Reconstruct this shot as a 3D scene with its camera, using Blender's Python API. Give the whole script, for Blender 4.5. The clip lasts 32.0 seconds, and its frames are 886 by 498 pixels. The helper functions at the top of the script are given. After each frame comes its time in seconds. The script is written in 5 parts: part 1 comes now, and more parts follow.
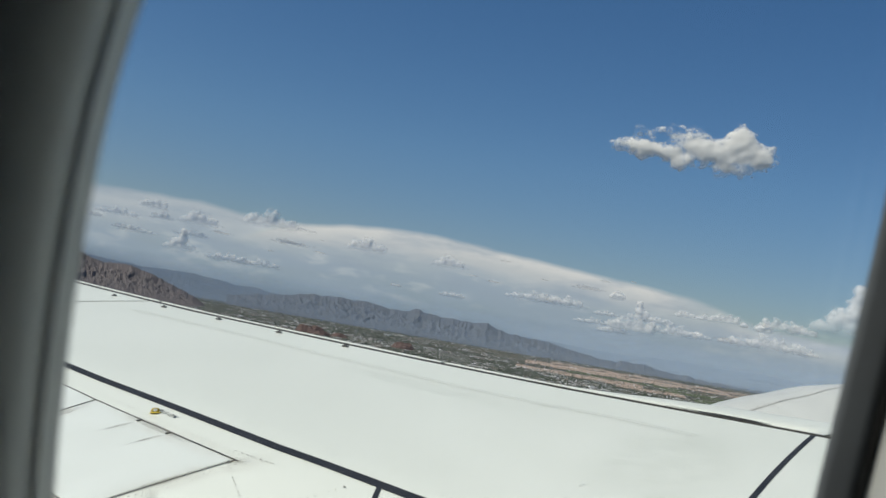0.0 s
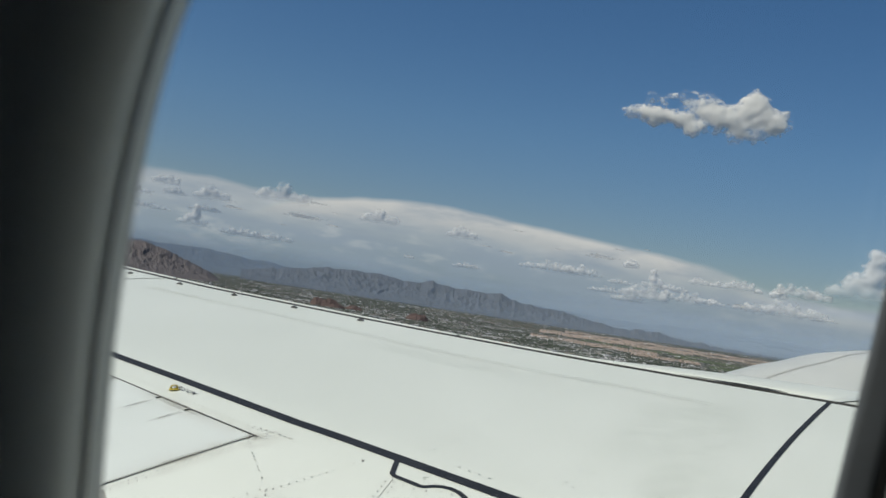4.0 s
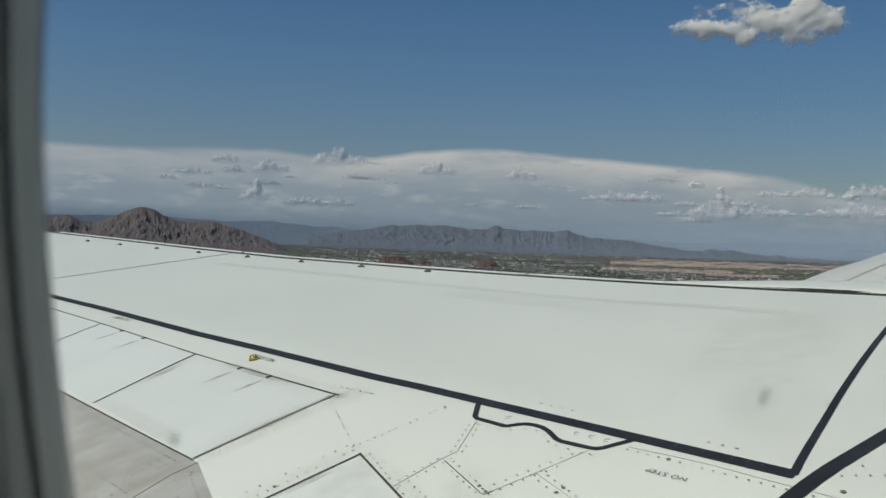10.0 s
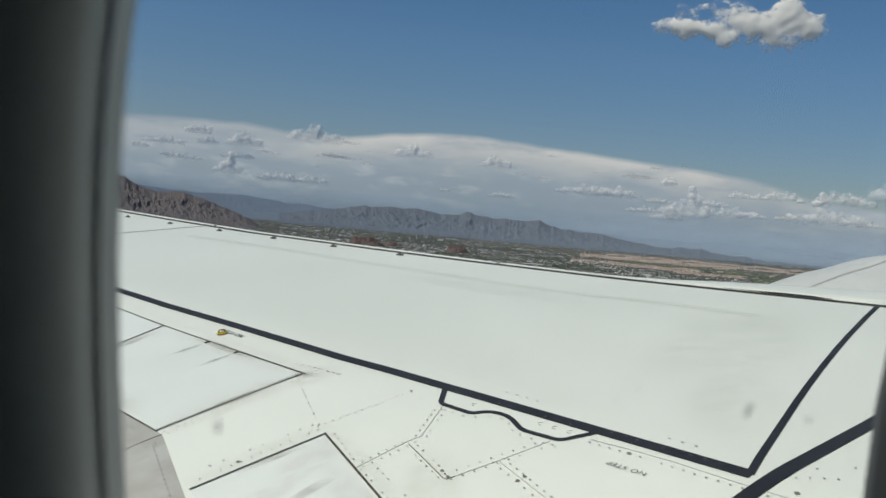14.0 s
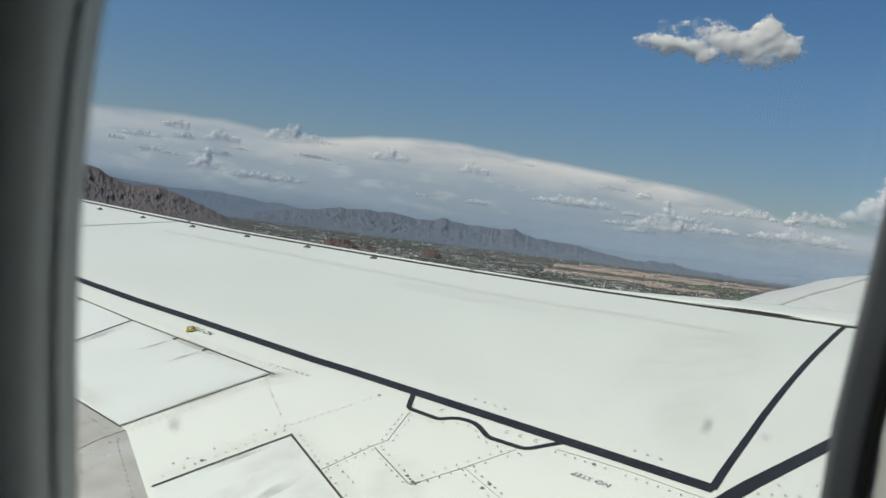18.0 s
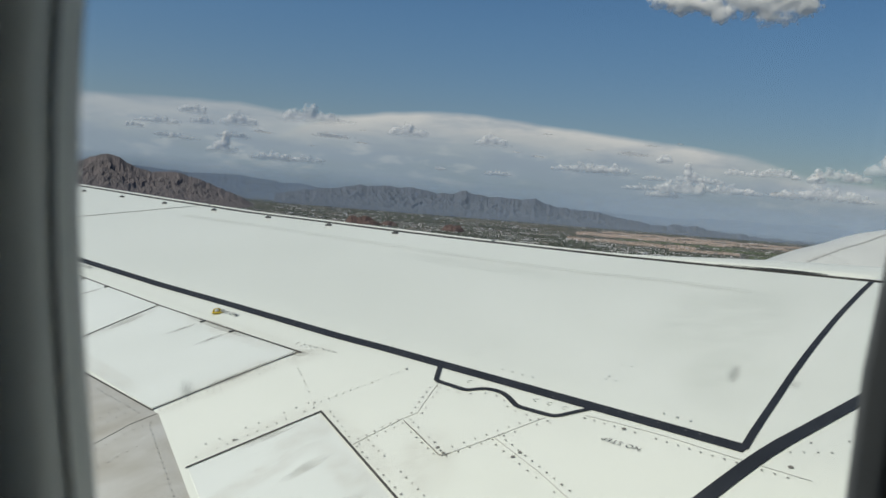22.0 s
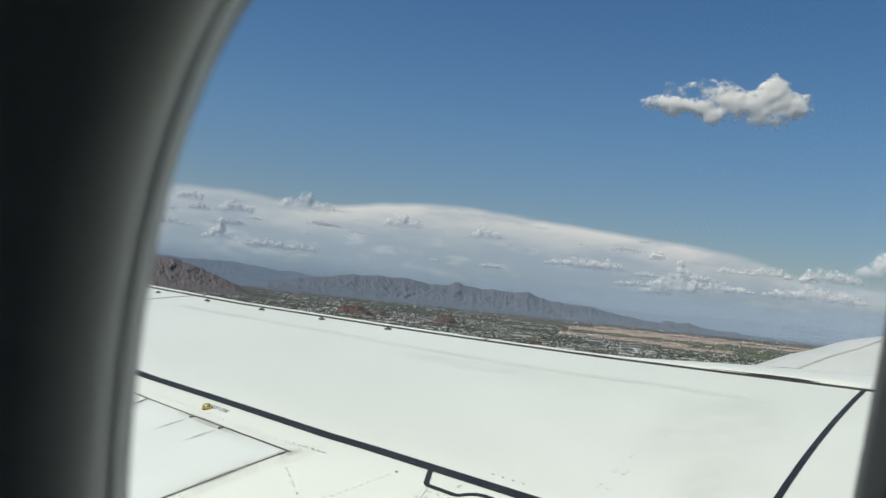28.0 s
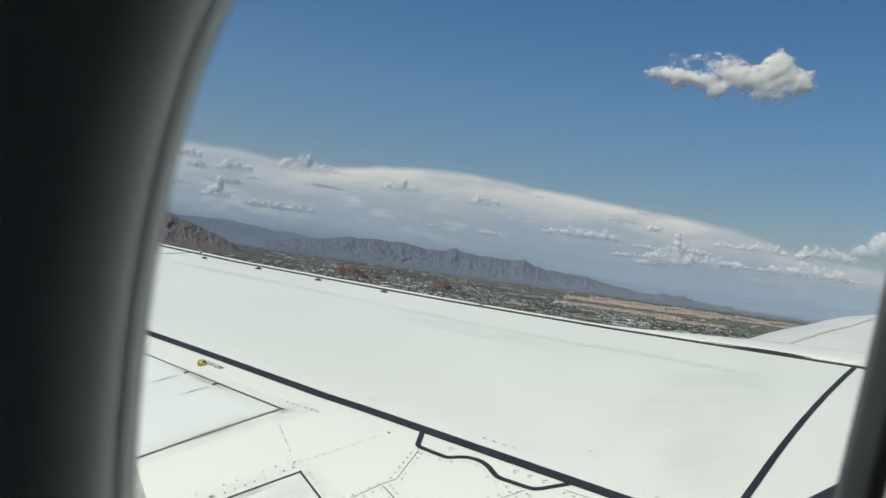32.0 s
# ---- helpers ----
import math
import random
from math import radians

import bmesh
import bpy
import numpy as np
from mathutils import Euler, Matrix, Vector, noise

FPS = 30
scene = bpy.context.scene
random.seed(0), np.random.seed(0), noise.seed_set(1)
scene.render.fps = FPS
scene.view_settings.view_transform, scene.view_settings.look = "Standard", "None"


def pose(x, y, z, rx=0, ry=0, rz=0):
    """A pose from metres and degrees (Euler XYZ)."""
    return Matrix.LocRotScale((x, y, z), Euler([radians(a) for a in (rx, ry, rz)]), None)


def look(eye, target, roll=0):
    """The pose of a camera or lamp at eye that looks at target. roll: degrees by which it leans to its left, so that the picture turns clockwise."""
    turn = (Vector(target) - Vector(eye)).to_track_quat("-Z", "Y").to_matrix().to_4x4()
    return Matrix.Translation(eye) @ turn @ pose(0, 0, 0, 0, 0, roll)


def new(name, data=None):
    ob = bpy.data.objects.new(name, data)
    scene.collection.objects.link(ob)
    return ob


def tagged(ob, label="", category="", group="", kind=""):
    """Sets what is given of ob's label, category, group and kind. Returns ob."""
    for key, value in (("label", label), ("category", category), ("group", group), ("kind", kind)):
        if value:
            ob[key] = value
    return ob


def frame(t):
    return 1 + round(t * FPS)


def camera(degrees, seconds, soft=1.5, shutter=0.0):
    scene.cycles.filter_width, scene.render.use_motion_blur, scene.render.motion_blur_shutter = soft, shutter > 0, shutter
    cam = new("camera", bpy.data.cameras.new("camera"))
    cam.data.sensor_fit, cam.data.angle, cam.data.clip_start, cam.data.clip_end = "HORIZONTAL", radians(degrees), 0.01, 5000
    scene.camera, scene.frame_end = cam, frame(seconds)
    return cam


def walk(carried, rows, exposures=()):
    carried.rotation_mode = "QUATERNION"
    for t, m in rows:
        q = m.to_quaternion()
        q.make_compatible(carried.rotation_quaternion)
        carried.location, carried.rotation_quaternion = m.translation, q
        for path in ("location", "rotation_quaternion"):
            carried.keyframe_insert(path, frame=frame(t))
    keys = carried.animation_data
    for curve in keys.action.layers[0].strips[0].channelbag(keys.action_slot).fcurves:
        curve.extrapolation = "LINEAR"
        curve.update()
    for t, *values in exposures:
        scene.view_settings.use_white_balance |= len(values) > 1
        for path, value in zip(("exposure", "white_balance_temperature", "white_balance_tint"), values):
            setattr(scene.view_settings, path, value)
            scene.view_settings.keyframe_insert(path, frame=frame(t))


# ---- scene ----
cam = camera(50.0, 32.0, soft=1.5)
# a small phone lens focused far off: the window's surround is out of focus
cam.data.dof.use_dof, cam.data.dof.focus_distance, cam.data.dof.aperture_fstop = True, 12.0, 14.0
EYE_HEIGHT = 60.0
# the aircraft's attitude: nose up about six degrees, wings nearly level
AIRCRAFT = Matrix(((0.99272, -0.00634, -0.12032, 0.0), (0.00875, 0.99977, 0.01954, 0.0),
                   (0.12016, -0.02045, 0.99254, EYE_HEIGHT), (0.0, 0.0, 0.0, 1.0)))
# seconds, x forward, y outboard, z up, yaw, pitch, roll in the aircraft
PATH = (
    (0.0, -0.0074, -0.2457, -0.0095, -26.599, 3.052, -2.860), (0.5, -0.0094, -0.2443, -0.0115, -26.412, 2.483, -2.272),
    (1.0, -0.0037, -0.2429, -0.0159, -26.274, 2.136, -2.058), (1.5, -0.0069, -0.2424, -0.0121, -26.283, 2.247, -1.619),
    (2.0, -0.0023, -0.2418, -0.0106, -26.186, 1.996, -1.617), (2.5, -0.0096, -0.2429, -0.0068, -26.250, 1.202, -2.259),
    (3.0, -0.0047, -0.2440, -0.0063, -25.963, 0.214, -2.161), (3.5, -0.0134, -0.2465, -0.0013, -25.553, 0.153, -0.753),
    (4.0, -0.0135, -0.2490, 0.0031, -25.784, 1.279, -1.953), (4.5, -0.0169, -0.2484, 0.0039, -25.906, 2.536, -1.826),
    (6.5, -0.0063, -0.2463, 0.0041, -25.934, 2.742, -1.484), (7.0, -0.0043, -0.2457, 0.0035, -25.497, 2.227, -0.857),
    (7.5, -0.0010, -0.2436, 0.0010, -25.280, 2.080, -0.631), (8.0, 0.0029, -0.2415, -0.0025, -25.157, 1.506, -0.904),
    (8.5, 0.0038, -0.2409, -0.0013, -25.005, 1.220, -0.927), (9.0, 0.0055, -0.2403, -0.0010, -24.764, 0.218, 1.701),
    (9.5, 0.0113, -0.2351, -0.0070, -22.394, -1.204, 4.482), (10.0, 0.0162, -0.2299, -0.0176, -21.954, -1.764, 5.052),
    (10.5, 0.0122, -0.2344, -0.0098, -23.901, -1.127, 3.321), (11.0, 0.0079, -0.2388, -0.0072, -24.820, -1.562, 2.568),
    (11.5, 0.0094, -0.2374, -0.0055, -24.256, -2.611, 3.120), (12.0, 0.0102, -0.2360, -0.0089, -24.090, -2.424, 3.640),
    (12.5, 0.0107, -0.2367, -0.0073, -23.502, -2.707, 3.796), (13.0, 0.0081, -0.2374, -0.0050, -23.515, -2.677, 4.114),
    (13.5, 0.0025, -0.2398, -0.0068, -23.402, -2.786, 3.398), (14.0, -0.0042, -0.2422, -0.0085, -23.586, -2.819, 1.871),
    (14.5, -0.0024, -0.2439, -0.0091, -23.510, -3.060, 0.643), (15.0, -0.0106, -0.2456, -0.0046, -24.386, -2.609, -0.409),
    (15.5, -0.0050, -0.2453, -0.0002, -24.965, -2.771, -0.133), (17.5, -0.0004, -0.2438, -0.0038, -24.997, -2.689, -0.235),
    (18.0, -0.0023, -0.2435, -0.0084, -25.027, -2.519, -0.385), (18.5, -0.0028, -0.2436, -0.0059, -25.081, -2.585, -0.602),
    (19.0, -0.0062, -0.2438, -0.0090, -25.042, -2.380, -1.100), (19.5, -0.0044, -0.2440, -0.0027, -25.013, -2.469, -1.493),
    (20.0, -0.0080, -0.2442, -0.0093, -25.047, -2.281, -1.813), (20.5, -0.0107, -0.2445, -0.0024, -25.020, -2.544, -1.688),
    (21.0, -0.0076, -0.2448, -0.0061, -25.150, -2.910, -1.613), (21.5, 0.0016, -0.2418, -0.0070, -24.862, -3.348, 0.260),
    (22.0, 0.0028, -0.2388, -0.0140, -23.849, -4.107, 2.195), (22.5, 0.0023, -0.2398, -0.0171, -23.379, -4.703, 2.981),
    (23.0, 0.0033, -0.2407, -0.0122, -23.569, -3.743, 4.040), (23.5, 0.0016, -0.2452, 0.0024, -23.966, -1.775, 4.196),
    (24.0, 0.0010, -0.2497, 0.0141, -24.239, -0.357, 4.454), (24.5, -0.0034, -0.2562, 0.0210, -24.171, 0.821, 4.228),
    (25.0, -0.0120, -0.2626, 0.0295, -24.236, 2.767, 2.547), (25.5, -0.0095, -0.2624, 0.0289, -21.938, 2.180, 2.781),
    (27.5, -0.0188, -0.2617, 0.0374, -22.917, 1.622, 0.642), (28.0, -0.0110, -0.2615, 0.0284, -24.241, 1.385, 0.863),
    (28.5, -0.0174, -0.2636, 0.0342, -23.799, 1.129, 0.425), (29.0, -0.0222, -0.2658, 0.0318, -24.331, 0.800, -2.075),
    (29.5, -0.0327, -0.2678, 0.0368, -26.311, 0.443, -6.487), (30.0, -0.0352, -0.2699, 0.0321, -26.752, -0.907, -6.936),
    (30.5, -0.0243, -0.2663, 0.0251, -27.274, -1.468, -6.552), (31.0, -0.0150, -0.2640, 0.0225, -28.150, -1.690, -4.560),
    (31.5, -0.0202, -0.2630, 0.0222, -26.695, -0.996, -2.910), (32.0, -0.0152, -0.2633, 0.0230, -24.410, -0.695, -0.947))
walk(cam, [(t, AIRCRAFT @ pose(x, y, z, 90 + pitch, roll, yaw)) for t, x, y, z, yaw, pitch, roll in PATH],
     exposures=((0.0, 0.1), (3.0, 0.04), (4.0, -0.05), (7.0, 0.06), (8.0, -0.08), (9.0, -0.02), (10.0, -0.26), (12.5, -0.2), (15.0, -0.01), (18.0, 0.02), (19.0, -0.05), (20.0, -0.01), (21.5, -0.04), (22.0, -0.10), (22.5, -0.18), (23.0, -0.10), (24.0, 0.03), (28.0, 0.16), (30.0, 0.18), (31.0, 0.10), (32.0, 0.12)))

# ---- light ----
SUN_AZ, SUN_EL = 268.0, 51.0


def node(tree, kind, **inputs):
    n = tree.nodes.new(kind)
    for key, value in inputs.items():
        n.inputs[key.replace("_", " ")].default_value = value
    return n


def math_node(tree, op, a, b=None, clamp=False):
    n = tree.nodes.new("ShaderNodeMath")
    n.operation, n.use_clamp = op, clamp
    for i, v in enumerate((a, b)):
        if v is None:
            continue
        if isinstance(v, (int, float)):
            n.inputs[i].default_value = v
        else:
            tree.links.new(v, n.inputs[i])
    return n.outputs[0]


def ramp(tree, source, stops):
    n = tree.nodes.new("ShaderNodeValToRGB")
    e = n.color_ramp.elements
    while len(e) < len(stops):
        e.new(0.5)
    for el, (p, c) in zip(e, stops):
        el.position = p
        el.color = (*c, 1) if isinstance(c, tuple) else (c, c, c, 1)
    if source is not None:
        tree.links.new(source, n.inputs[0])
    return n.outputs[0]


def mix(tree, fac, a, b):
    n = tree.nodes.new("ShaderNodeMixRGB")
    for i, v in enumerate((fac, a, b)):
        if isinstance(v, tuple):
            n.inputs[i].default_value = (*v, 1)
        elif isinstance(v, (int, float)):
            n.inputs[i].default_value = v
        else:
            tree.links.new(v, n.inputs[i])
    return n.outputs[0]


def build_sky():
    world = bpy.data.worlds.new("sky")
    scene.world = world
    world.use_nodes = True
    t = world.node_tree
    t.nodes.clear()
    out = t.nodes.new("ShaderNodeOutputWorld")
    sky = t.nodes.new("ShaderNodeTexSky")
    sky.sky_type = "NISHITA"
    sky.sun_disc = False
    sky.sun_elevation, sky.sun_rotation = radians(SUN_EL), radians(SUN_AZ)
    sky.altitude, sky.air_density, sky.dust_density, sky.ozone_density = 400, 1.0, 1.2, 2.0
    blue = t.nodes.new("ShaderNodeHueSaturation")
    blue.inputs["Hue"].default_value, blue.inputs["Saturation"].default_value, blue.inputs["Value"].default_value = 0.502, 1.28, SKY_VALUE
    t.links.new(sky.outputs[0], blue.inputs["Color"])
    co = t.nodes.new("ShaderNodeTexCoord").outputs["Generated"]
    low = t.nodes.new("ShaderNodeMixRGB")
    low.blend_type = "MULTIPLY"
    low.inputs[0].default_value = 1.0
    t.links.new(blue.outputs[0], low.inputs[1])
    xyz = t.nodes.new("ShaderNodeSeparateXYZ")
    t.links.new(co, xyz.inputs[0])
    az = math_node(t, "ARCTAN2", xyz.outputs[0], xyz.outputs[1])      # clockwise from the wing's outboard side
    el = math_node(t, "ARCSINE", xyz.outputs[2])
    # dust greys the clear sky low down
    t.links.new(ramp(t, math_node(t, "MULTIPLY", el, 1 / radians(20)), [(0.10, (0.84, 0.81, 0.85)), (0.28, (0.90, 0.88, 0.91)), (0.55, (1, 1, 1))]), low.inputs[2])
    # top of the far cloud sheet, in tenths of a radian, over the azimuth
    u = math_node(t, "ADD", math_node(t, "MULTIPLY", az, 1 / radians(90)), 0.25)
    top = ramp(t, u, [(0.0, 0.80), (0.30, 0.86), (0.371, 0.895), (0.40, 0.855), (0.44, 0.865), (0.465, 0.93), (0.50, 0.972), (0.53, 0.972),
                      (0.56, 0.948), (0.615, 0.873), (0.67, 0.803), (0.70, 0.755), (0.715, 0.72), (0.74, 0.60), (0.78, 0.54), (0.85, 0.55), (1.0, 0.7)])
    lumps = node(t, "ShaderNodeTexNoise", Scale=11.0, Detail=6.0, Roughness=0.55)
    t.links.new(co, lumps.inputs["Vector"])
    edge = math_node(t, "MULTIPLY", math_node(t, "SUBTRACT", lumps.outputs[0], 0.5), 0.008)
    gap = math_node(t, "SUBTRACT", math_node(t, "ADD", math_node(t, "MULTIPLY", top, 0.105), edge), el)
    sheet = math_node(t, "MULTIPLY", gap, 170.0, clamp=True)
    stretch = t.nodes.new("ShaderNodeMapping")
    stretch.inputs["Scale"].default_value = (1, 1, 5)
    t.links.new(co, stretch.inputs[0])
    wisps = node(t, "ShaderNodeTexNoise", Scale=9.0, Detail=8.0, Roughness=0.6)
    t.links.new(stretch.outputs[0], wisps.inputs["Vector"])
    share = math_node(t, "DIVIDE", el, math_node(t, "MULTIPLY", top, 0.105))
    haze = ramp(t, share, [(0.0, (0.215, 0.285, 0.355)), (0.3, (0.265, 0.335, 0.40)), (0.52, (0.315, 0.378, 0.44)), (0.68, (0.41, 0.455, 0.495)), (0.80, (0.54, 0.55, 0.555)), (0.92, (0.68, 0.665, 0.64)), (1.0, (0.72, 0.70, 0.67))])
    west = ramp(t, u, [(0.40, (0.42, 0.465, 0.51)), (0.47, (1, 1, 1)), (0.69, (1, 1, 1)), (0.75, (0.45, 0.50, 0.56))])
    dull = t.nodes.new("ShaderNodeMixRGB")
    dull.blend_type = "DARKEN"
    dull.inputs[0].default_value = 0.8
    t.links.new(haze, dull.inputs[1])
    t.links.new(west, dull.inputs[2])
    tone = mix(t, math_node(t, "MULTIPLY", ramp(t, wisps.outputs[0], [(0.42, 0.0), (0.60, 1.0)]), 0.65), dull.outputs[0], (0.305, 0.37, 0.445))
    # rows of faint far puffs, half drowned in the haze
    squash = t.nodes.new("ShaderNodeMapping")
    squash.inputs["Scale"].default_value = (1, 1, 3.2)
    t.links.new(co, squash.inputs[0])
    puffs = node(t, "ShaderNodeTexNoise", Scale=26.0, Detail=7.0, Roughness=0.62)
    t.links.new(squash.outputs[0], puffs.inputs["Vector"])
    band = ramp(t, math_node(t, "MULTIPLY", el, 1 / radians(10)), [(0.10, 0.0), (0.20, 0.45), (0.34, 0.6), (0.46, 0.35), (0.56, 0.0)])
    tone = mix(t, math_node(t, "MULTIPLY", ramp(t, puffs.outputs[0], [(0.52, 0.0), (0.68, 1.0)]), band), tone, (0.54, 0.565, 0.58))
    tone = mix(t, math_node(t, "MULTIPLY", ramp(t, puffs.outputs[0], [(0.30, 1.0), (0.46, 0.0)]), math_node(t, "MULTIPLY", band, 0.6)), tone, (0.29, 0.345, 0.41))
    glow = t.nodes.new("ShaderNodeMixRGB")
    glow.blend_type = "MULTIPLY"
    glow.inputs[0].default_value = 1.0
    t.links.new(tone, glow.inputs[1])
    glow.inputs[2].default_value = (SHEET, SHEET, SHEET, 1)
    patch = math_node(t, "MULTIPLY", sheet, ramp(t, wisps.outputs[0], [(0.25, 0.8), (0.5, 0.97)]))
    # clear sky shows under the sheet's forward end
    clear = math_node(t, "MULTIPLY", ramp(t, u, [(0.685, 0.0), (0.735, 1.0)]), ramp(t, math_node(t, "MULTIPLY", el, 1 / radians(10)), [(0.28, 0.0), (0.38, 0.7), (0.45, 0.85), (0.60, 0.0)]))
    patch = math_node(t, "MULTIPLY", patch, math_node(t, "SUBTRACT", 1.0, clear))
    bg = t.nodes.new("ShaderNodeBackground")
    bg.inputs["Strength"].default_value = SKY_STRENGTH
    t.links.new(mix(t, patch, low.outputs[0], glow.outputs[0]), bg.inputs["Color"])
    t.links.new(bg.outputs[0], out.inputs["Surface"])


SKY_STRENGTH, SKY_VALUE, SHEET = 0.1, 0.765, 9.4
build_sky()
sun = new("sun", bpy.data.lights.new("sun", "SUN"))
sun.data.energy, sun.data.angle, sun.data.color = 3.5, radians(0.53), (1.0, 0.94, 0.82)
sun.matrix_world = look((0, 0, 0), [-math.sin(radians(SUN_AZ)) * math.cos(radians(SUN_EL)),
                                    -math.cos(radians(SUN_AZ)) * math.cos(radians(SUN_EL)), -math.sin(radians(SUN_EL))])


# ---- materials ----
def material(name, colour, rough=0.5, metal=0.0, second=None, scale=3.0, amount=0.5, fine=0.0, bump=0.0, bump_scale=200.0,
             spread=0.0, coords="Object", stretch=(1, 1, 1), spec=0.5):
    """A surface with a broad variation towards a second colour, a fine grain, a random shade per piece and a fine relief."""
    m = bpy.data.materials.new(name)
    m.use_nodes = True
    t = m.node_tree
    b = t.nodes["Principled BSDF"]
    b.inputs["Roughness"].default_value, b.inputs["Metallic"].default_value = rough, metal
    b.inputs["Specular IOR Level"].default_value = spec
    co = t.nodes.new("ShaderNodeTexCoord").outputs[coords]
    mp = t.nodes.new("ShaderNodeMapping")
    mp.inputs["Scale"].default_value = stretch
    t.links.new(co, mp.inputs[0])
    n = node(t, "ShaderNodeTexNoise", Scale=scale, Detail=6.0, Roughness=0.6)
    t.links.new(mp.outputs[0], n.inputs["Vector"])
    col = mix(t, math_node(t, "MULTIPLY", ramp(t, n.outputs[0], [(0.35, 0.0), (0.7, 1.0)]), amount), tuple(colour), tuple(second or colour))
    if fine:
        g = node(t, "ShaderNodeTexNoise", Scale=scale * 14, Detail=4.0)
        t.links.new(mp.outputs[0], g.inputs["Vector"])
        hsv = t.nodes.new("ShaderNodeHueSaturation")
        t.links.new(math_node(t, "ADD", math_node(t, "MULTIPLY", g.outputs[0], 2 * fine), 1 - fine), hsv.inputs["Value"])
        t.links.new(col, hsv.inputs["Color"])
        col = hsv.outputs[0]
    if spread:
        geo = t.nodes.new("ShaderNodeNewGeometry")
        hsv = t.nodes.new("ShaderNodeHueSaturation")
        t.links.new(math_node(t, "ADD", math_node(t, "MULTIPLY", geo.outputs["Random Per Island"], 2 * spread), 1 - spread), hsv.inputs["Value"])
        t.links.new(col, hsv.inputs["Color"])
        col = hsv.outputs[0]
    t.links.new(col, b.inputs["Base Color"])
    if bump:
        g = node(t, "ShaderNodeTexNoise", Scale=bump_scale, Detail=3.0)
        t.links.new(mp.outputs[0], g.inputs["Vector"])
        bm_ = t.nodes.new("ShaderNodeBump")
        bm_.inputs["Strength"].default_value, bm_.inputs["Distance"].default_value = bump, 0.02
        t.links.new(g.outputs[0], bm_.inputs["Height"])
        t.links.new(bm_.outputs[0], b.inputs["Normal"])
    return m


def palette_material(name, stops, rough=0.8):
    """A plain surface whose colour is drawn per loose piece from a palette."""
    m = bpy.data.materials.new(name)
    m.use_nodes = True
    t = m.node_tree
    b = t.nodes["Principled BSDF"]
    b.inputs["Roughness"].default_value = rough
    geo = t.nodes.new("ShaderNodeNewGeometry")
    c = t.nodes.new("ShaderNodeValToRGB")
    c.color_ramp.interpolation = "CONSTANT"
    e = c.color_ramp.elements
    while len(e) < len(stops):
        e.new(0.5)
    for el, (p, col) in zip(e, stops):
        el.position, el.color = p, (*col, 1)
    t.links.new(geo.outputs["Random Per Island"], c.inputs[0])
    t.links.new(c.outputs[0], b.inputs["Base Color"])
    return m


def glass_material():
    m = bpy.data.materials.new("window_glass")
    m.use_nodes = True
    t = m.node_tree
    t.nodes.clear()
    out = t.nodes.new("ShaderNodeOutputMaterial")
    clear, gloss = (t.nodes.new("ShaderNodeBsdf" + k) for k in ("Transparent", "Glossy"))
    clear.inputs[0].default_value = (0.97, 0.985, 0.985, 1)
    gloss.inputs["Roughness"].default_value = 0.02
    m1 = t.nodes.new("ShaderNodeMixShader")
    m1.inputs[0].default_value = 0.02
    t.links.new(clear.outputs[0], m1.inputs[1])
    t.links.new(gloss.outputs[0], m1.inputs[2])
    t.links.new(m1.outputs[0], out.inputs["Surface"])
    return m


def veil_material(name, colour, cover, scale):
    """A thin, uneven film of dirt: partly see-through."""
    m = bpy.data.materials.new(name)
    m.use_nodes = True
    t = m.node_tree
    t.nodes.clear()
    out = t.nodes.new("ShaderNodeOutputMaterial")
    clear, dirt = t.nodes.new("ShaderNodeBsdfTransparent"), t.nodes.new("ShaderNodeBsdfDiffuse")
    dirt.inputs[0].default_value = (*colour, 1)
    co = t.nodes.new("ShaderNodeTexCoord")
    grad = t.nodes.new("ShaderNodeTexGradient")
    grad.gradient_type = "SPHERICAL"
    mp = t.nodes.new("ShaderNodeMapping")
    mp.inputs["Location"].default_value, mp.inputs["Scale"].default_value = (-1, -1, -1), (2, 2, 2)
    t.links.new(co.outputs["Generated"], mp.inputs[0])
    t.links.new(mp.outputs[0], grad.inputs[0])
    n = node(t, "ShaderNodeTexNoise", Scale=scale, Detail=4.0)
    t.links.new(co.outputs["Object"], n.inputs["Vector"])
    f = math_node(t, "MULTIPLY", math_node(t, "MULTIPLY", grad.outputs["Fac"], cover * 2.0), n.outputs[0], clamp=True)
    m1 = t.nodes.new("ShaderNodeMixShader")
    t.links.new(f, m1.inputs[0])
    t.links.new(clear.outputs[0], m1.inputs[1])
    t.links.new(dirt.outputs[0], m1.inputs[2])
    t.links.new(m1.outputs[0], out.inputs["Surface"])
    return m


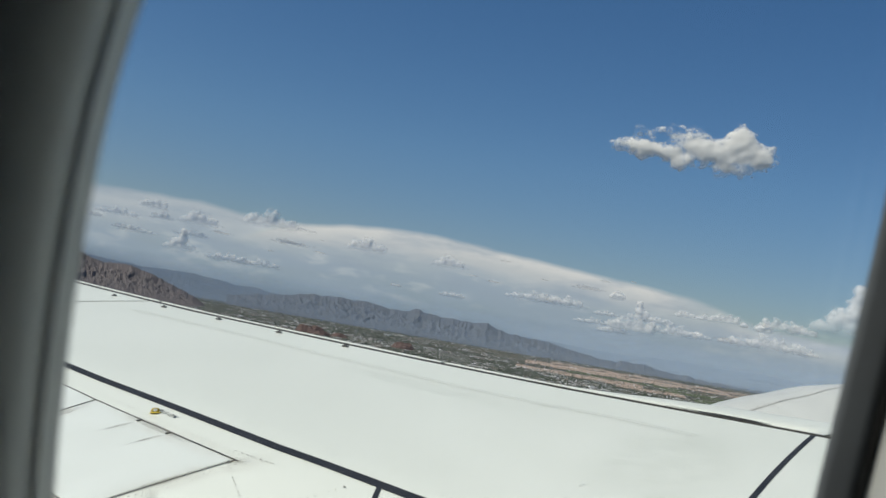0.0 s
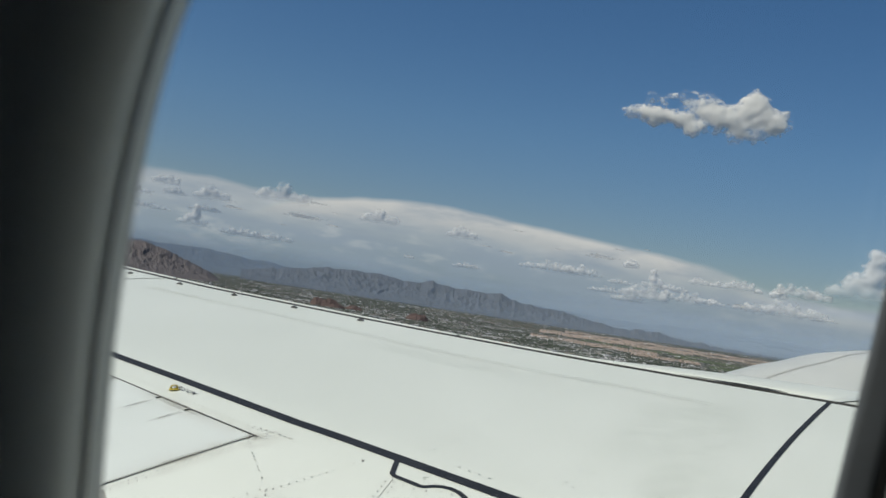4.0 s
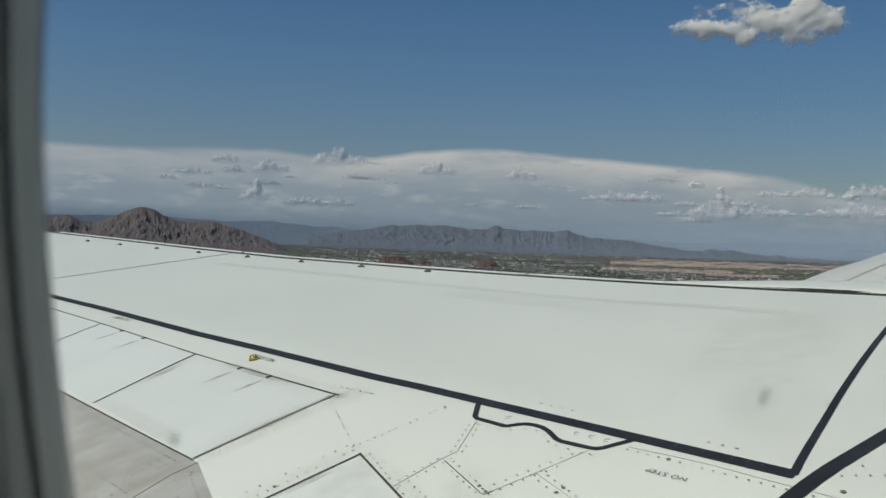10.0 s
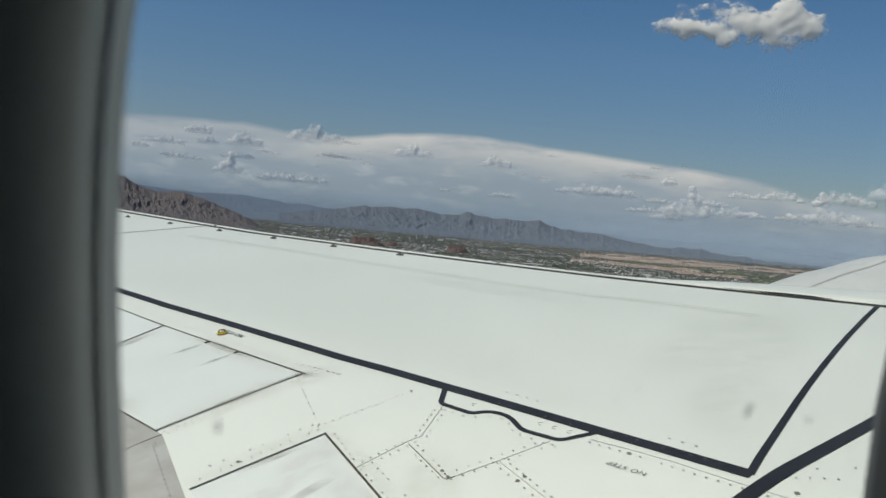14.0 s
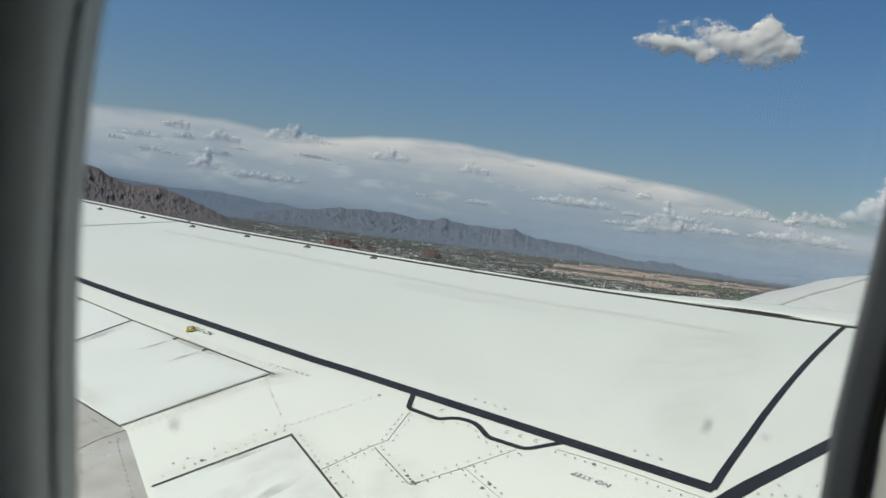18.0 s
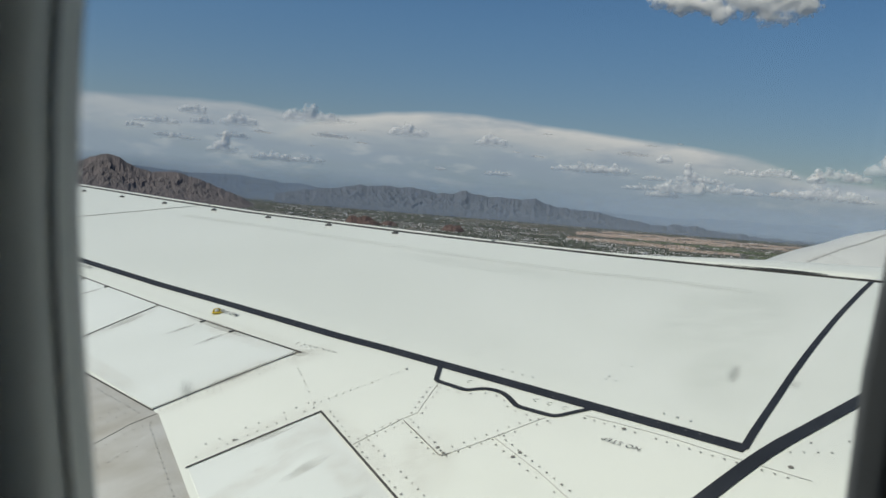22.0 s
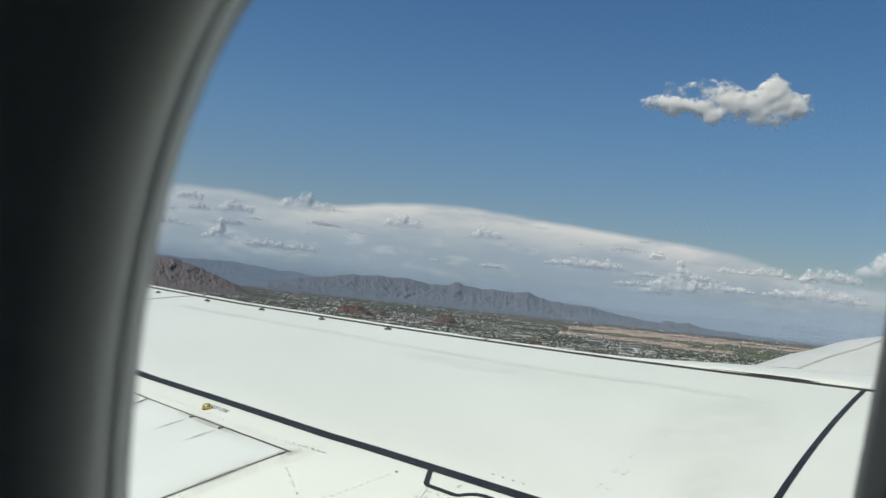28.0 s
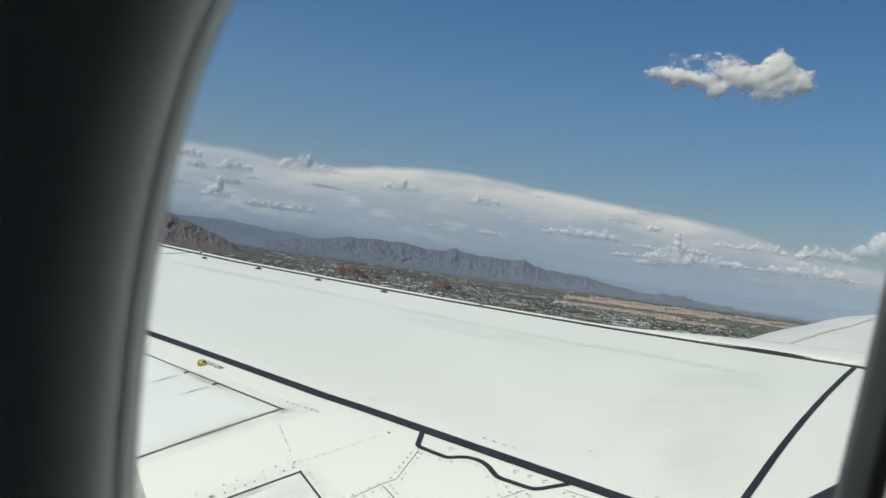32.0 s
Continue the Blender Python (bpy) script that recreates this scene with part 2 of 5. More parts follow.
def stained(m, colour, amount, scale, blobs):
    """Adds worn, dirty patches of a second colour; each is (x, y, half length, half width, turn) on the wing."""
    t = m.node_tree
    b = t.nodes["Principled BSDF"]
    was = b.inputs["Base Color"].links[0].from_socket
    co = t.nodes.new("ShaderNodeTexCoord").outputs["Object"]
    total = None
    for x, y, rx, ry, turn in blobs:
        mp = t.nodes.new("ShaderNodeMapping")
        mp.vector_type = "TEXTURE"
        mp.inputs["Location"].default_value = (x, y, -0.7)
        mp.inputs["Rotation"].default_value = (0, 0, radians(turn))
        mp.inputs["Scale"].default_value = (rx, ry, 20)
        g = t.nodes.new("ShaderNodeTexGradient")
        g.gradient_type = "SPHERICAL"
        t.links.new(co, mp.inputs[0])
        t.links.new(mp.outputs[0], g.inputs[0])
        total = g.outputs["Fac"] if total is None else math_node(t, "MAXIMUM", total, g.outputs["Fac"])
    n = node(t, "ShaderNodeTexNoise", Scale=scale, Detail=6.0, Roughness=0.65)
    t.links.new(co, n.inputs["Vector"])
    f = math_node(t, "MULTIPLY", math_node(t, "MULTIPLY", total, 2.2, clamp=True), ramp(t, n.outputs[0], [(0.35, 0.15), (0.65, 1.0)]))
    t.links.new(mix(t, math_node(t, "MULTIPLY", f, amount), was, tuple(colour)), b.inputs["Base Color"])
    return m


PAINT = material("white_wing_paint", (0.79, 0.815, 0.72), 0.36, 0, (0.695, 0.72, 0.625), 0.9, 0.6, 0.035, 0.03, 1.2, stretch=(1, 0.6, 1))
PANEL = material("white_panel_paint", (0.755, 0.79, 0.73), 0.40, 0, (0.63, 0.66, 0.595), 2.2, 0.45, 0.03, stretch=(0.5, 1.6, 1))
stained(PAINT, (0.50, 0.53, 0.44), 0.34, 7.0, ((2.95, 3.25, 0.8, 0.38, 35), (3.3, 3.4, 0.45, 0.2, 30), (2.4, 2.6, 0.5, 0.2, 45), (2.5, 4.8, 0.9, 0.14, 118)))
stained(PAINT, (0.46, 0.435, 0.36), 0.26, 22.0, ((0.75, 3.56, 0.42, 0.07, 15), (1.06, 3.62, 0.16, 0.09, 20), (0.93, 4.0, 0.55, 0.05, 110), (0.97, 2.8, 0.45, 0.06, 95), (0.7, 3.05, 0.32, 0.07, 13), (1.12, 2.5, 0.25, 0.12, 60)))
stained(PANEL, (0.46, 0.435, 0.36), 0.34, 16.0, ((0.83, 4.15, 0.6, 0.07, 110), (0.72, 3.62, 0.36, 0.05, 15), (0.86, 2.92, 0.2, 0.1, 30), (0.9, 2.45, 0.5, 0.07, 95), (0.65, 2.75, 0.35, 0.06, 25), (0.42, 4.66, 0.35, 0.05, 30), (0.25, 4.1, 0.5, 0.06, 108)))
FLAP = material("grey_flap_paint", (0.50, 0.50, 0.455), 0.45, 0, (0.36, 0.34, 0.28), 5.0, 0.9, 0.10, stretch=(0.8, 1.2, 1))
LINE = material("dark_walkway_line", (0.020, 0.023, 0.028), 0.7, 0, (0.036, 0.040, 0.046), 6.0, 0.7, 0.15, spec=0.25)
# the cowling's white is greyed to stand in for its slight shading
COWL = material("shaded_white_cowling", (0.62, 0.635, 0.59), 0.4, 0, (0.52, 0.535, 0.49), 2.0, 0.6, 0.04)
GAP = material("dark_gap_seal", (0.045, 0.045, 0.042), 0.7, 0, (0.09, 0.085, 0.075), 9.0, 0.8, 0.2)
JOINT = material("grey_joint_sealant", (0.52, 0.515, 0.475), 0.6, 0, (0.42, 0.41, 0.375), 12.0, 0.8)
RIVET = material("worn_fastener_metal", (0.155, 0.15, 0.13), 0.6, 0, (0.25, 0.235, 0.20), 30.0, 0.8, spread=0.3)
FAINT = material("painted_over_fastener", (0.45, 0.475, 0.435), 0.5, 0, (0.55, 0.57, 0.53), 30.0, 0.8, spread=0.1)
PALE = material("thinly_painted_fastener", (0.50, 0.52, 0.48), 0.5, 0, (0.62, 0.64, 0.60), 30.0, 0.8, spread=0.15)
SEAM = material("painted_over_seam", (0.60, 0.635, 0.60), 0.5, 0, (0.68, 0.70, 0.66), 12.0, 0.9)
SCUFF = material("scuffed_dark_paint", (0.12, 0.125, 0.13), 0.6, 0, (0.22, 0.22, 0.22), 40.0, 0.9)
INK = material("stencil_ink", (0.022, 0.024, 0.026), 0.6, 0, (0.05, 0.05, 0.05), 60.0, 0.8)
YELLOW = material("yellow_enamel", (0.62, 0.46, 0.02), 0.45, 0, (0.38, 0.27, 0.02), 40.0, 0.7)
LUG = material("dark_grey_fitting", (0.11, 0.11, 0.11), 0.6, 0.2, (0.2, 0.2, 0.19), 30.0, 0.7)
GRIME = veil_material("oily_streak", (0.30, 0.275, 0.23), 0.13, 14.0)
STREAK = veil_material("thin_dark_streak", (0.24, 0.22, 0.19), 0.22, 20.0)
SMUDGE = veil_material("dust_smudge", (0.40, 0.41, 0.39), 0.30, 160.0)
GLASS = glass_material()
RETAINER = material("slate_grey_retainer", (0.14, 0.16, 0.175), 0.40, 0, (0.115, 0.13, 0.145), 25.0, 0.6, 0.04, 0.015, 300)
SEAL = material("black_rubber_seal", (0.04, 0.043, 0.045), 0.6, 0, (0.08, 0.08, 0.08), 40.0, 0.6, 0.1)
REVEAL = material("pale_grey_window_reveal", (0.71, 0.75, 0.735), 0.45, 0, (0.65, 0.69, 0.675), 12.0, 0.5, 0.03, 0.03, 500)
LINING = material("cabin_lining", (0.50, 0.48, 0.42), 0.6, 0, (0.42, 0.40, 0.36), 6.0, 0.5, 0.04, 0.15, 600)


# ---- building helpers ----
def thing(name, label, category, m, kind="", group=""):
    ob = new(name)
    ob.empty_display_size = 0.2
    ob.matrix_world = m
    return tagged(ob, label, category, group, kind)


def part(name, bm, mat, parent, label="", smooth=False):
    me = bpy.data.meshes.new(name)
    if isinstance(bm, tuple):
        me.from_pydata(*bm)
        me.update()
    else:
        bm.normal_update()
        bm.to_mesh(me)
        bm.free()
    me.materials.append(mat)
    if smooth:
        me.polygons.foreach_set("use_smooth", [smooth is True or p.normal.z > 0.8 for p in me.polygons])
        if smooth == "top":
            me.set_sharp_from_angle(angle=radians(25))
    ob = new(name, me)
    ob.parent = parent
    if label:
        ob["label"] = label
    return ob


def solo(name, data, mat, label, category, m=Matrix(), kind="", group="", smooth=False):
    ob = part(name, data, mat, None, "", smooth)
    ob.matrix_world = m
    return tagged(ob, label, category, group, kind)


def box(bm, size, centre=(0, 0, 0), bevel=0.0, rot=None):
    m = Matrix.Translation(centre) @ (rot or Matrix()) @ Matrix.Diagonal((*size, 1))
    made = bmesh.ops.create_cube(bm, size=1, matrix=m)
    if bevel:
        edges = {e for v in made["verts"] for e in v.link_edges}
        bmesh.ops.bevel(bm, geom=list(edges), offset=bevel, segments=2, affect="EDGES")
    return bm


# ---- the wing: x forward, y outboard, z up, in the aircraft ----
WING_SCALE = 0.69
LINE_AT, LINE_OUT = (2.73, 3.05), (-2.49, 6.41)
LINE_LEN = math.hypot(*LINE_OUT)
AFT_N = (-LINE_OUT[1] / LINE_LEN, LINE_OUT[0] / LINE_LEN)


def skin_z(x, y):
    """Height of the wing's upper surface: a flat, rising box that curves down behind the walkway line."""
    x, y = x / WING_SCALE, y / WING_SCALE
    z = -1.6 + y * math.tan(radians(6.25)) + x * math.tan(radians(0.94))
    s = max((x - LINE_AT[0]) * AFT_N[0] + (y - LINE_AT[1]) * AFT_N[1] + 0.2, 0.0)
    return (z - math.tan(radians(9.92)) * s * s / (s + 0.5)) * WING_SCALE


def bent(y, table):
    """x over y along a bent line of (y, x) knots."""
    ys, xs = zip(*table)
    if y < ys[0]:
        return xs[0] + (y - ys[0]) * (xs[1] - xs[0]) / (ys[1] - ys[0])
    if y > ys[-1]:
        return xs[-1] + (y - ys[-1]) * (xs[-1] - xs[-2]) / (ys[-1] - ys[-2])
    return float(np.interp(y, ys, xs))


FRONT = ((3.53, 4.17), (3.84, 3.965), (4.16, 3.75), (4.51, 3.52), (4.75, 3.36), (5.76, 2.78), (6.37, 2.455), (7.85, 1.71), (9.08, 1.20), (11.02, 0.44))
REAR = ((3.49, 0.41), (4.24, 0.155), (4.7, 0.0))


def front_x(y):
    return bent(y, FRONT)


def rear_x(y):
    return 0.42 if y < 3.49 else bent(y, REAR)


def sheet(outline, off, thick, steps=(8, 8)):
    """A slab that follows the skin: outline is four corners (x, y), front-inboard, front-outboard, rear-outboard, rear-inboard."""
    a, b, c, d = outline
    nu, nv = steps
    verts, faces = [], []
    for layer in (0, 1):
        for i in range(nu + 1):
            for j in range(nv + 1):
                u, v = i / nu, j / nv
                x = (1 - u) * ((1 - v) * a[0] + v * b[0]) + u * ((1 - v) * d[0] + v * c[0])
                y = (1 - u) * ((1 - v) * a[1] + v * b[1]) + u * ((1 - v) * d[1] + v * c[1])
                verts.append((x, y, skin_z(x, y) + off - layer * thick))
    w, n = nv + 1, (nu + 1) * (nv + 1)
    for i in range(nu):
        for j in range(nv):
            p = i * w + j
            faces.append((p, p + w, p + w + 1, p + 1))
            faces.append((n + p, n + p + 1, n + p + w + 1, n + p + w))
    for i in range(nu):
        for j in (0, nv):
            p = i * w + j
            f = (p, p + n, p + w + n, p + w)
            faces.append(f if j == 0 else f[::-1])
    for j in range(nv):
        for i in (0, nu):
            p = i * w + j
            f = (p, p + 1, p + 1 + n, p + n)
            faces.append(f if i == 0 else f[::-1])
    return verts, [], faces


def strip(points, width, off=0.003, thick=0.0012, step=0.06):
    """A flat band along a bent line on the skin; width is one number or one per point."""
    pts = []
    for k, ((x0, y0), (x1, y1)) in enumerate(zip(points, points[1:])):
        w0, w1 = (width, width) if isinstance(width, (int, float)) else (width[k], width[k + 1])
        n = max(1, int(math.hypot(x1 - x0, y1 - y0) / step))
        for i in range(n + (k == len(points) - 2)):
            s = i / n
            pts.append((x0 + s * (x1 - x0), y0 + s * (y1 - y0), w0 + s * (w1 - w0)))
    verts, faces = [], []
    for i, (x, y, w) in enumerate(pts):
        p, q = pts[max(i - 1, 0)], pts[min(i + 1, len(pts) - 1)]
        dx, dy = q[0] - p[0], q[1] - p[1]
        length = math.hypot(dx, dy) or 1
        nx, ny = -dy / length * w / 2, dx / length * w / 2
        for sx in (1, -1):
            vx, vy = x + sx * nx, y + sx * ny
            z = skin_z(vx, vy) + off
            verts += [(vx, vy, z), (vx, vy, z - thick)]
    for i in range(len(pts) - 1):
        a, b = 4 * i, 4 * i + 4
        faces += [(a, a + 2, b + 2, b), (a + 1, b + 1, b + 3, a + 3), (a, b, b + 1, a + 1), (a + 2, a + 3, b + 3, b + 2)]
    e = 4 * (len(pts) - 1)
    faces += [(0, 1, 3, 2), (e, e + 2, e + 3, e + 1)]
    return verts, [], faces


def dots(rows, sides=7):
    """Fastener heads: rows of (points, spacing, radius, side step, jitter)."""
    verts, faces = [], []
    rnd = random.Random(5)
    for points, spacing, radius, side, skip in rows:
        carry = 0.0
        for (x0, y0), (x1, y1) in zip(points, points[1:]):
            length = math.hypot(x1 - x0, y1 - y0)
            ux, uy = (x1 - x0) / length, (y1 - y0) / length
            s = carry
            while s < length:
                if rnd.random() > skip:
                    x, y = x0 + ux * s - uy * side, y0 + uy * s + ux * side
                    r = radius * rnd.uniform(0.9, 1.15)
                    b = len(verts)
                    for k in range(sides):
                        a = 2 * math.pi * k / sides
                        px, py = x + r * math.cos(a), y + r * math.sin(a)
                        verts.append((px, py, skin_z(px, py) + 0.0033))
                    verts.append((x, y, skin_z(x, y) + 0.0041))
                    faces += [(b + k, b + (k + 1) % sides, b + sides) for k in range(sides)]
                s += spacing
            carry = s - length
    return verts, [], faces


wing = thing("aircraft_wing", "white painted airliner wing with dark walkway lines and grey flaps", "aircraft wing", AIRCRAFT)


def build_skin():
    ys = [0.3 + i * 0.09 for i in range(int((12.6 - 0.3) / 0.09) + 1)]
    nu = 40
    verts, faces = [], []
    for y in ys:
        xf, xr = front_x(y), rear_x(y)
        for i in range(nu + 1):
            x = xf + (xr - xf) * i / nu
            verts.append((x, y, skin_z(x, y)))
    n = len(verts)
    for y in ys:
        xf, xr = front_x(y), rear_x(y)
        for i in range(nu + 1):
            u = i / nu
            x = xf + (xr - xf) * u
            verts.append((x, y, skin_z(x, y) - 0.001 - 0.34 * math.sin(math.pi * min(u * 0.9 + 0.1, 1.0)) * (1.2 - y / 14)))
    w = nu + 1
    for j in range(len(ys) - 1):
        for i in range(nu):
            p = j * w + i
            faces += [(p, p + w, p + w + 1, p + 1), (n + p, n + p + 1, n + p + w + 1, n + p + w)]
        a, b = j * w, j * w + nu
        faces += [(a, n + a, n + a + w, a + w), (b, b + w, n + b + w, n + b)]
    for j in (0, len(ys) - 1):
        for i in range(nu):
            p = j * w + i
            faces.append((p, p + 1, n + p + 1, n + p))
    return verts, [], faces


part("wing_skin", build_skin(), PAINT, wing, "white painted upper skin, faintly stained", "top")


def slat_width(y):
    return float(np.interp(y, (3.2, 3.7, 4.2, 4.45, 4.78, 4.95, 12), (0.62, 0.52, 0.40, 0.28, 0.09, 0.06, 0.05)))


def build_slat(y0, y1):
    n = max(4, int((y1 - y0) / 0.1))
    profile = ((0.0, 0.0), (0.35, 0.004), (0.7, 0.002), (1.0, -0.004))
    verts, faces = [], []
    for j in range(n + 1):
        y = y0 + (y1 - y0) * j / n
        w = slat_width(y)
        for u, dz in profile:
            x = front_x(y) + 0.075 + u * w
            verts.append((x, y, skin_z(x, y) + dz))
        x = front_x(y) + 0.075 + w
        for du, dz in ((0.08, -0.02), (0.15, -0.06), (0.2, -0.13), (0.21, -0.2), (-0.05, -0.26), (-0.1 - w, -0.1)):
            verts.append((x + du, y, skin_z(x, y) + dz))
    k = len(profile) + 6
    for j in range(n):
        for i in range(k):
            a, b = j * k + i, j * k + (i + 1) % k
            faces.append((a, a + k, b + k, b))
    faces += [tuple(range(k))[::-1], tuple(range(n * k, n * k + k))]
    return verts, [], faces


for a, b in ((0.4, 3.5), (3.52, 5.6), (5.62, 8.44), (8.47, 12.3)):
    part("slat", build_slat(a, b), PAINT, wing, smooth=True)
ys = [1.0 + 0.15 * i for i in range(76)]
part("slat_gap", strip([(front_x(y) + (0.037 if y > 4.9 else 0.06), y) for y in ys], [0.042 if y > 4.9 else 0.016 for y in ys], 0.002, 0.03), GAP, wing, "dark gap behind the leading-edge slats")
part("slat_slot", strip([(front_x(y) + w / 2 + 0.05, y) for y, w in ((4.25, 0.03), (4.1, 0.05), (3.98, 0.07), (3.85, 0.065), (3.74, 0.03))],
                        (0.006, 0.016, 0.034, 0.03, 0.008), 0.007), GAP, wing)

# walkway lines
part("walkway_line", strip([(1.955, 1.985), (1.725, 2.555), (1.345, 3.50), (1.235, 3.755), (0.91, 4.60), (0.672, 5.20), (0.235, 6.40), (-1.2, 10.1), (-1.8, 11.7)], 0.054), LINE, wing)
part("walkway_line", strip([(0.45, 1.44), (1.2, 1.68), (1.68, 1.835), (2.02, 1.945), (2.5, 2.112), (3.4, 2.43), (4.6, 2.87)], 0.052, 0.0045), LINE, wing)
part("walkway_line", strip([(4.17, 3.510), (3.97, 3.387), (3.75, 3.246), (3.53, 3.104), (3.31, 2.958), (3.13, 2.836), (2.95, 2.712), (2.78, 2.593), (2.6, 2.465), (2.37, 2.297), (2.15, 2.137), (1.95, 1.99)], 0.026), LINE, wing)
part("walkway_line", strip([(1.47, 3.17), (1.395, 3.045), (1.393, 3.02), (1.440, 2.893), (1.453, 2.879), (1.485, 2.868), (1.511, 2.85), (1.530, 2.82), (1.541, 2.785), (1.542, 2.745), (1.536, 2.70),
                            (1.531, 2.665), (1.535, 2.64), (1.583, 2.532), (1.597, 2.512), (1.62, 2.503), (1.735, 2.49)], 0.020, 0.0038, step=0.012), LINE, wing, "narrow dark jogged line")

# spoilers, each a plate with a gap round it
SPOILERS = (((1.018, 3.69), (0.607, 4.795), (0.092, 4.50), (0.405, 3.515)), ((0.599, 4.815), (0.205, 5.975), (-0.31, 5.675), (0.083, 4.515)),
            ((0.195, 5.995), (-0.222, 7.155), (-0.737, 6.855), (-0.32, 5.695)), ((-0.232, 7.175), (-0.645, 8.335), (-1.16, 8.035), (-0.747, 6.875)),
            ((0.955, 1.6), (0.93, 3.04), (0.445, 2.94), (0.45, 1.6)))
for corners in SPOILERS:
    part("spoiler", sheet(corners, 0.0025, 0.004, (8, 10)), PANEL, wing, "white spoiler panel with stained hinge edge", "top")
part("hinge_gap", strip([(1.04, 3.66), (0.76, 4.395), (0.61, 4.80), (0.20, 5.985), (-0.23, 7.17), (-0.65, 8.35)], 0.008, 0.0036), GAP, wing)
for a, b, w in (((1.03, 3.675), (0.405, 3.50), 0.0065), ((0.603, 4.805), (0.087, 4.508), 0.007), ((0.2, 5.985), (-0.315, 5.685), 0.007),
                ((-0.228, 7.165), (-0.742, 6.865), 0.007), ((0.945, 3.055), (0.44, 2.95), 0.008), ((0.94, 3.06), (0.975, 1.6), 0.008)):
    part("panel_gap", strip([a, b], w, 0.0038), GAP, wing)

# flaps lie below and behind the white panels
def flap_at(y, u, chord, drop, lift=0.0):
    """A point on a flap: u from its leading edge (0) to its trailing edge (1); the joint between the flaps runs askew."""
    prof = ((-0.16, 0.0), (0.0, 0.0), (0.12, -0.02), (0.3, -0.075), (0.55, -0.17), (0.8, -0.28), (1.0, -0.38))
    xr = rear_x(y)
    dz = float(np.interp(u, *zip(*prof)))
    skew = -0.44 * u * chord * max(0.0, 1 - abs(y - 3.46) / 1.2)
    return (xr - u * chord, y + skew, skin_z(xr, y) - drop + dz * chord + lift)


def build_flap(y0, y1, chord, drop):
    n = max(3, int((y1 - y0) / 0.12))
    us = (-0.16, 0.0, 0.06, 0.12, 0.2, 0.3, 0.42, 0.55, 0.68, 0.8, 0.9, 1.0)
    verts, faces = [], []
    for j in range(n + 1):
        y = y0 + (y1 - y0) * j / n
        verts += [flap_at(y, u, chord, drop) for u in us]
        verts += [flap_at(y, u, chord, drop, z) for u, z in ((1.0, -0.006), (0.5, -0.07), (-0.16, -0.06))]
    k = len(us) + 3
    for j in range(n):
        for i in range(k):
            a, b = j * k + i, j * k + (i + 1) % k
            faces.append((a, a + k, b + k, b))
    faces += [tuple(range(k))[::-1], tuple(range(n * k, n * k + k))]
    return verts, [], faces


inner_flap = part("flap", build_flap(0.4, 3.457, 0.9, 0.0012), FLAP, wing, "grey worn trailing-edge flap", "top")
outer_flap = part("flap", build_flap(3.463, 9.5, 0.9, 0.0012), FLAP, wing, "grey worn trailing-edge flap", "top")


def flap_dots(rows, drop):
    verts, faces = [], []
    for (y0, u0), (y1, u1), count in rows:
        for i in range(count):
            s = i / (count - 1)
            c = flap_at(y0 + (y1 - y0) * s, u0 + (u1 - u0) * s, 0.9, drop, 0.003)
            b = len(verts)
            verts += [(c[0] + 0.0035 * math.cos(k * math.pi / 3), c[1] + 0.0035 * math.sin(k * math.pi / 3), c[2] - 0.0035 * math.cos(k * math.pi / 3) * -0.3) for k in range(6)]
            faces.append(tuple(range(b, b + 6)))
    return verts, [], faces


part("fastener_heads", flap_dots((((3.38, 0.05), (1.6, 0.05), 44), ((3.40, 0.04), (3.40, 0.6), 16), ((3.25, 0.12), (3.25, 0.9), 22), ((2.6, 0.1), (2.6, 0.9), 22)), 0.0012), RIVET, inner_flap)["kind"] = "stuff"
part("fastener_heads", flap_dots((((3.52, 0.05), (5.4, 0.05), 48), ((3.56, 0.05), (3.56, 0.7), 18), ((3.62, 0.05), (3.62, 0.7), 18), ((4.1, 0.08), (4.1, 0.8), 20), ((3.52, 0.28), (5.4, 0.28), 48)), 0.0012), RIVET, outer_flap)["kind"] = "stuff"

part("trailing_gap", strip([(rear_x(y) - 0.003, y) for y in (3.495, 3.8, 4.24, 4.7, 5.2, 6.0)], 0.006, 0.0015, 0.003), GAP, wing, "dark gap along the spoilers' trailing edge")
bm = bmesh.new()
corners = [bm.verts.new(flap_at(y, u, 0.9, 0.0012, 0.0015)) for y, u in ((3.30, 0.08), (3.303, 0.08), (3.263, 0.22), (3.26, 0.22))]
bm.faces.new(corners)
part("scratch", bm, PANEL, inner_flap, "pale scratch")

# joints between skin panels
JOINTS = (((1.46, 8.47), (0.9, 8.34), (0.30, 8.20), (-0.3, 8.06)), ((0.955, 2.745), (1.165, 2.812), (1.22, 2.82), (1.38, 3.0)),
          ((1.162, 2.80), (1.163, 2.505), (1.168, 2.492), (1.36, 2.50), (1.565, 2.52)), ((1.36, 2.50), (1.37, 2.22), (1.365, 2.02), (1.36, 1.7)),
          ((1.685, 2.455), (1.75, 2.32), (1.81, 2.18), (1.865, 2.02), (1.97, 1.74)))
for pts in JOINTS:
    part("skin_joint", strip(pts, 0.0020 if pts[0][1] < 5 else 0.014, 0.0026), JOINT if pts[0][1] < 5 else GAP, wing)
part("skin_joint", strip([(1.161, 2.79), (1.163, 2.65), (1.164, 2.505), (1.172, 2.492), (1.20, 2.492)], 0.0034, 0.003), RIVET, wing)
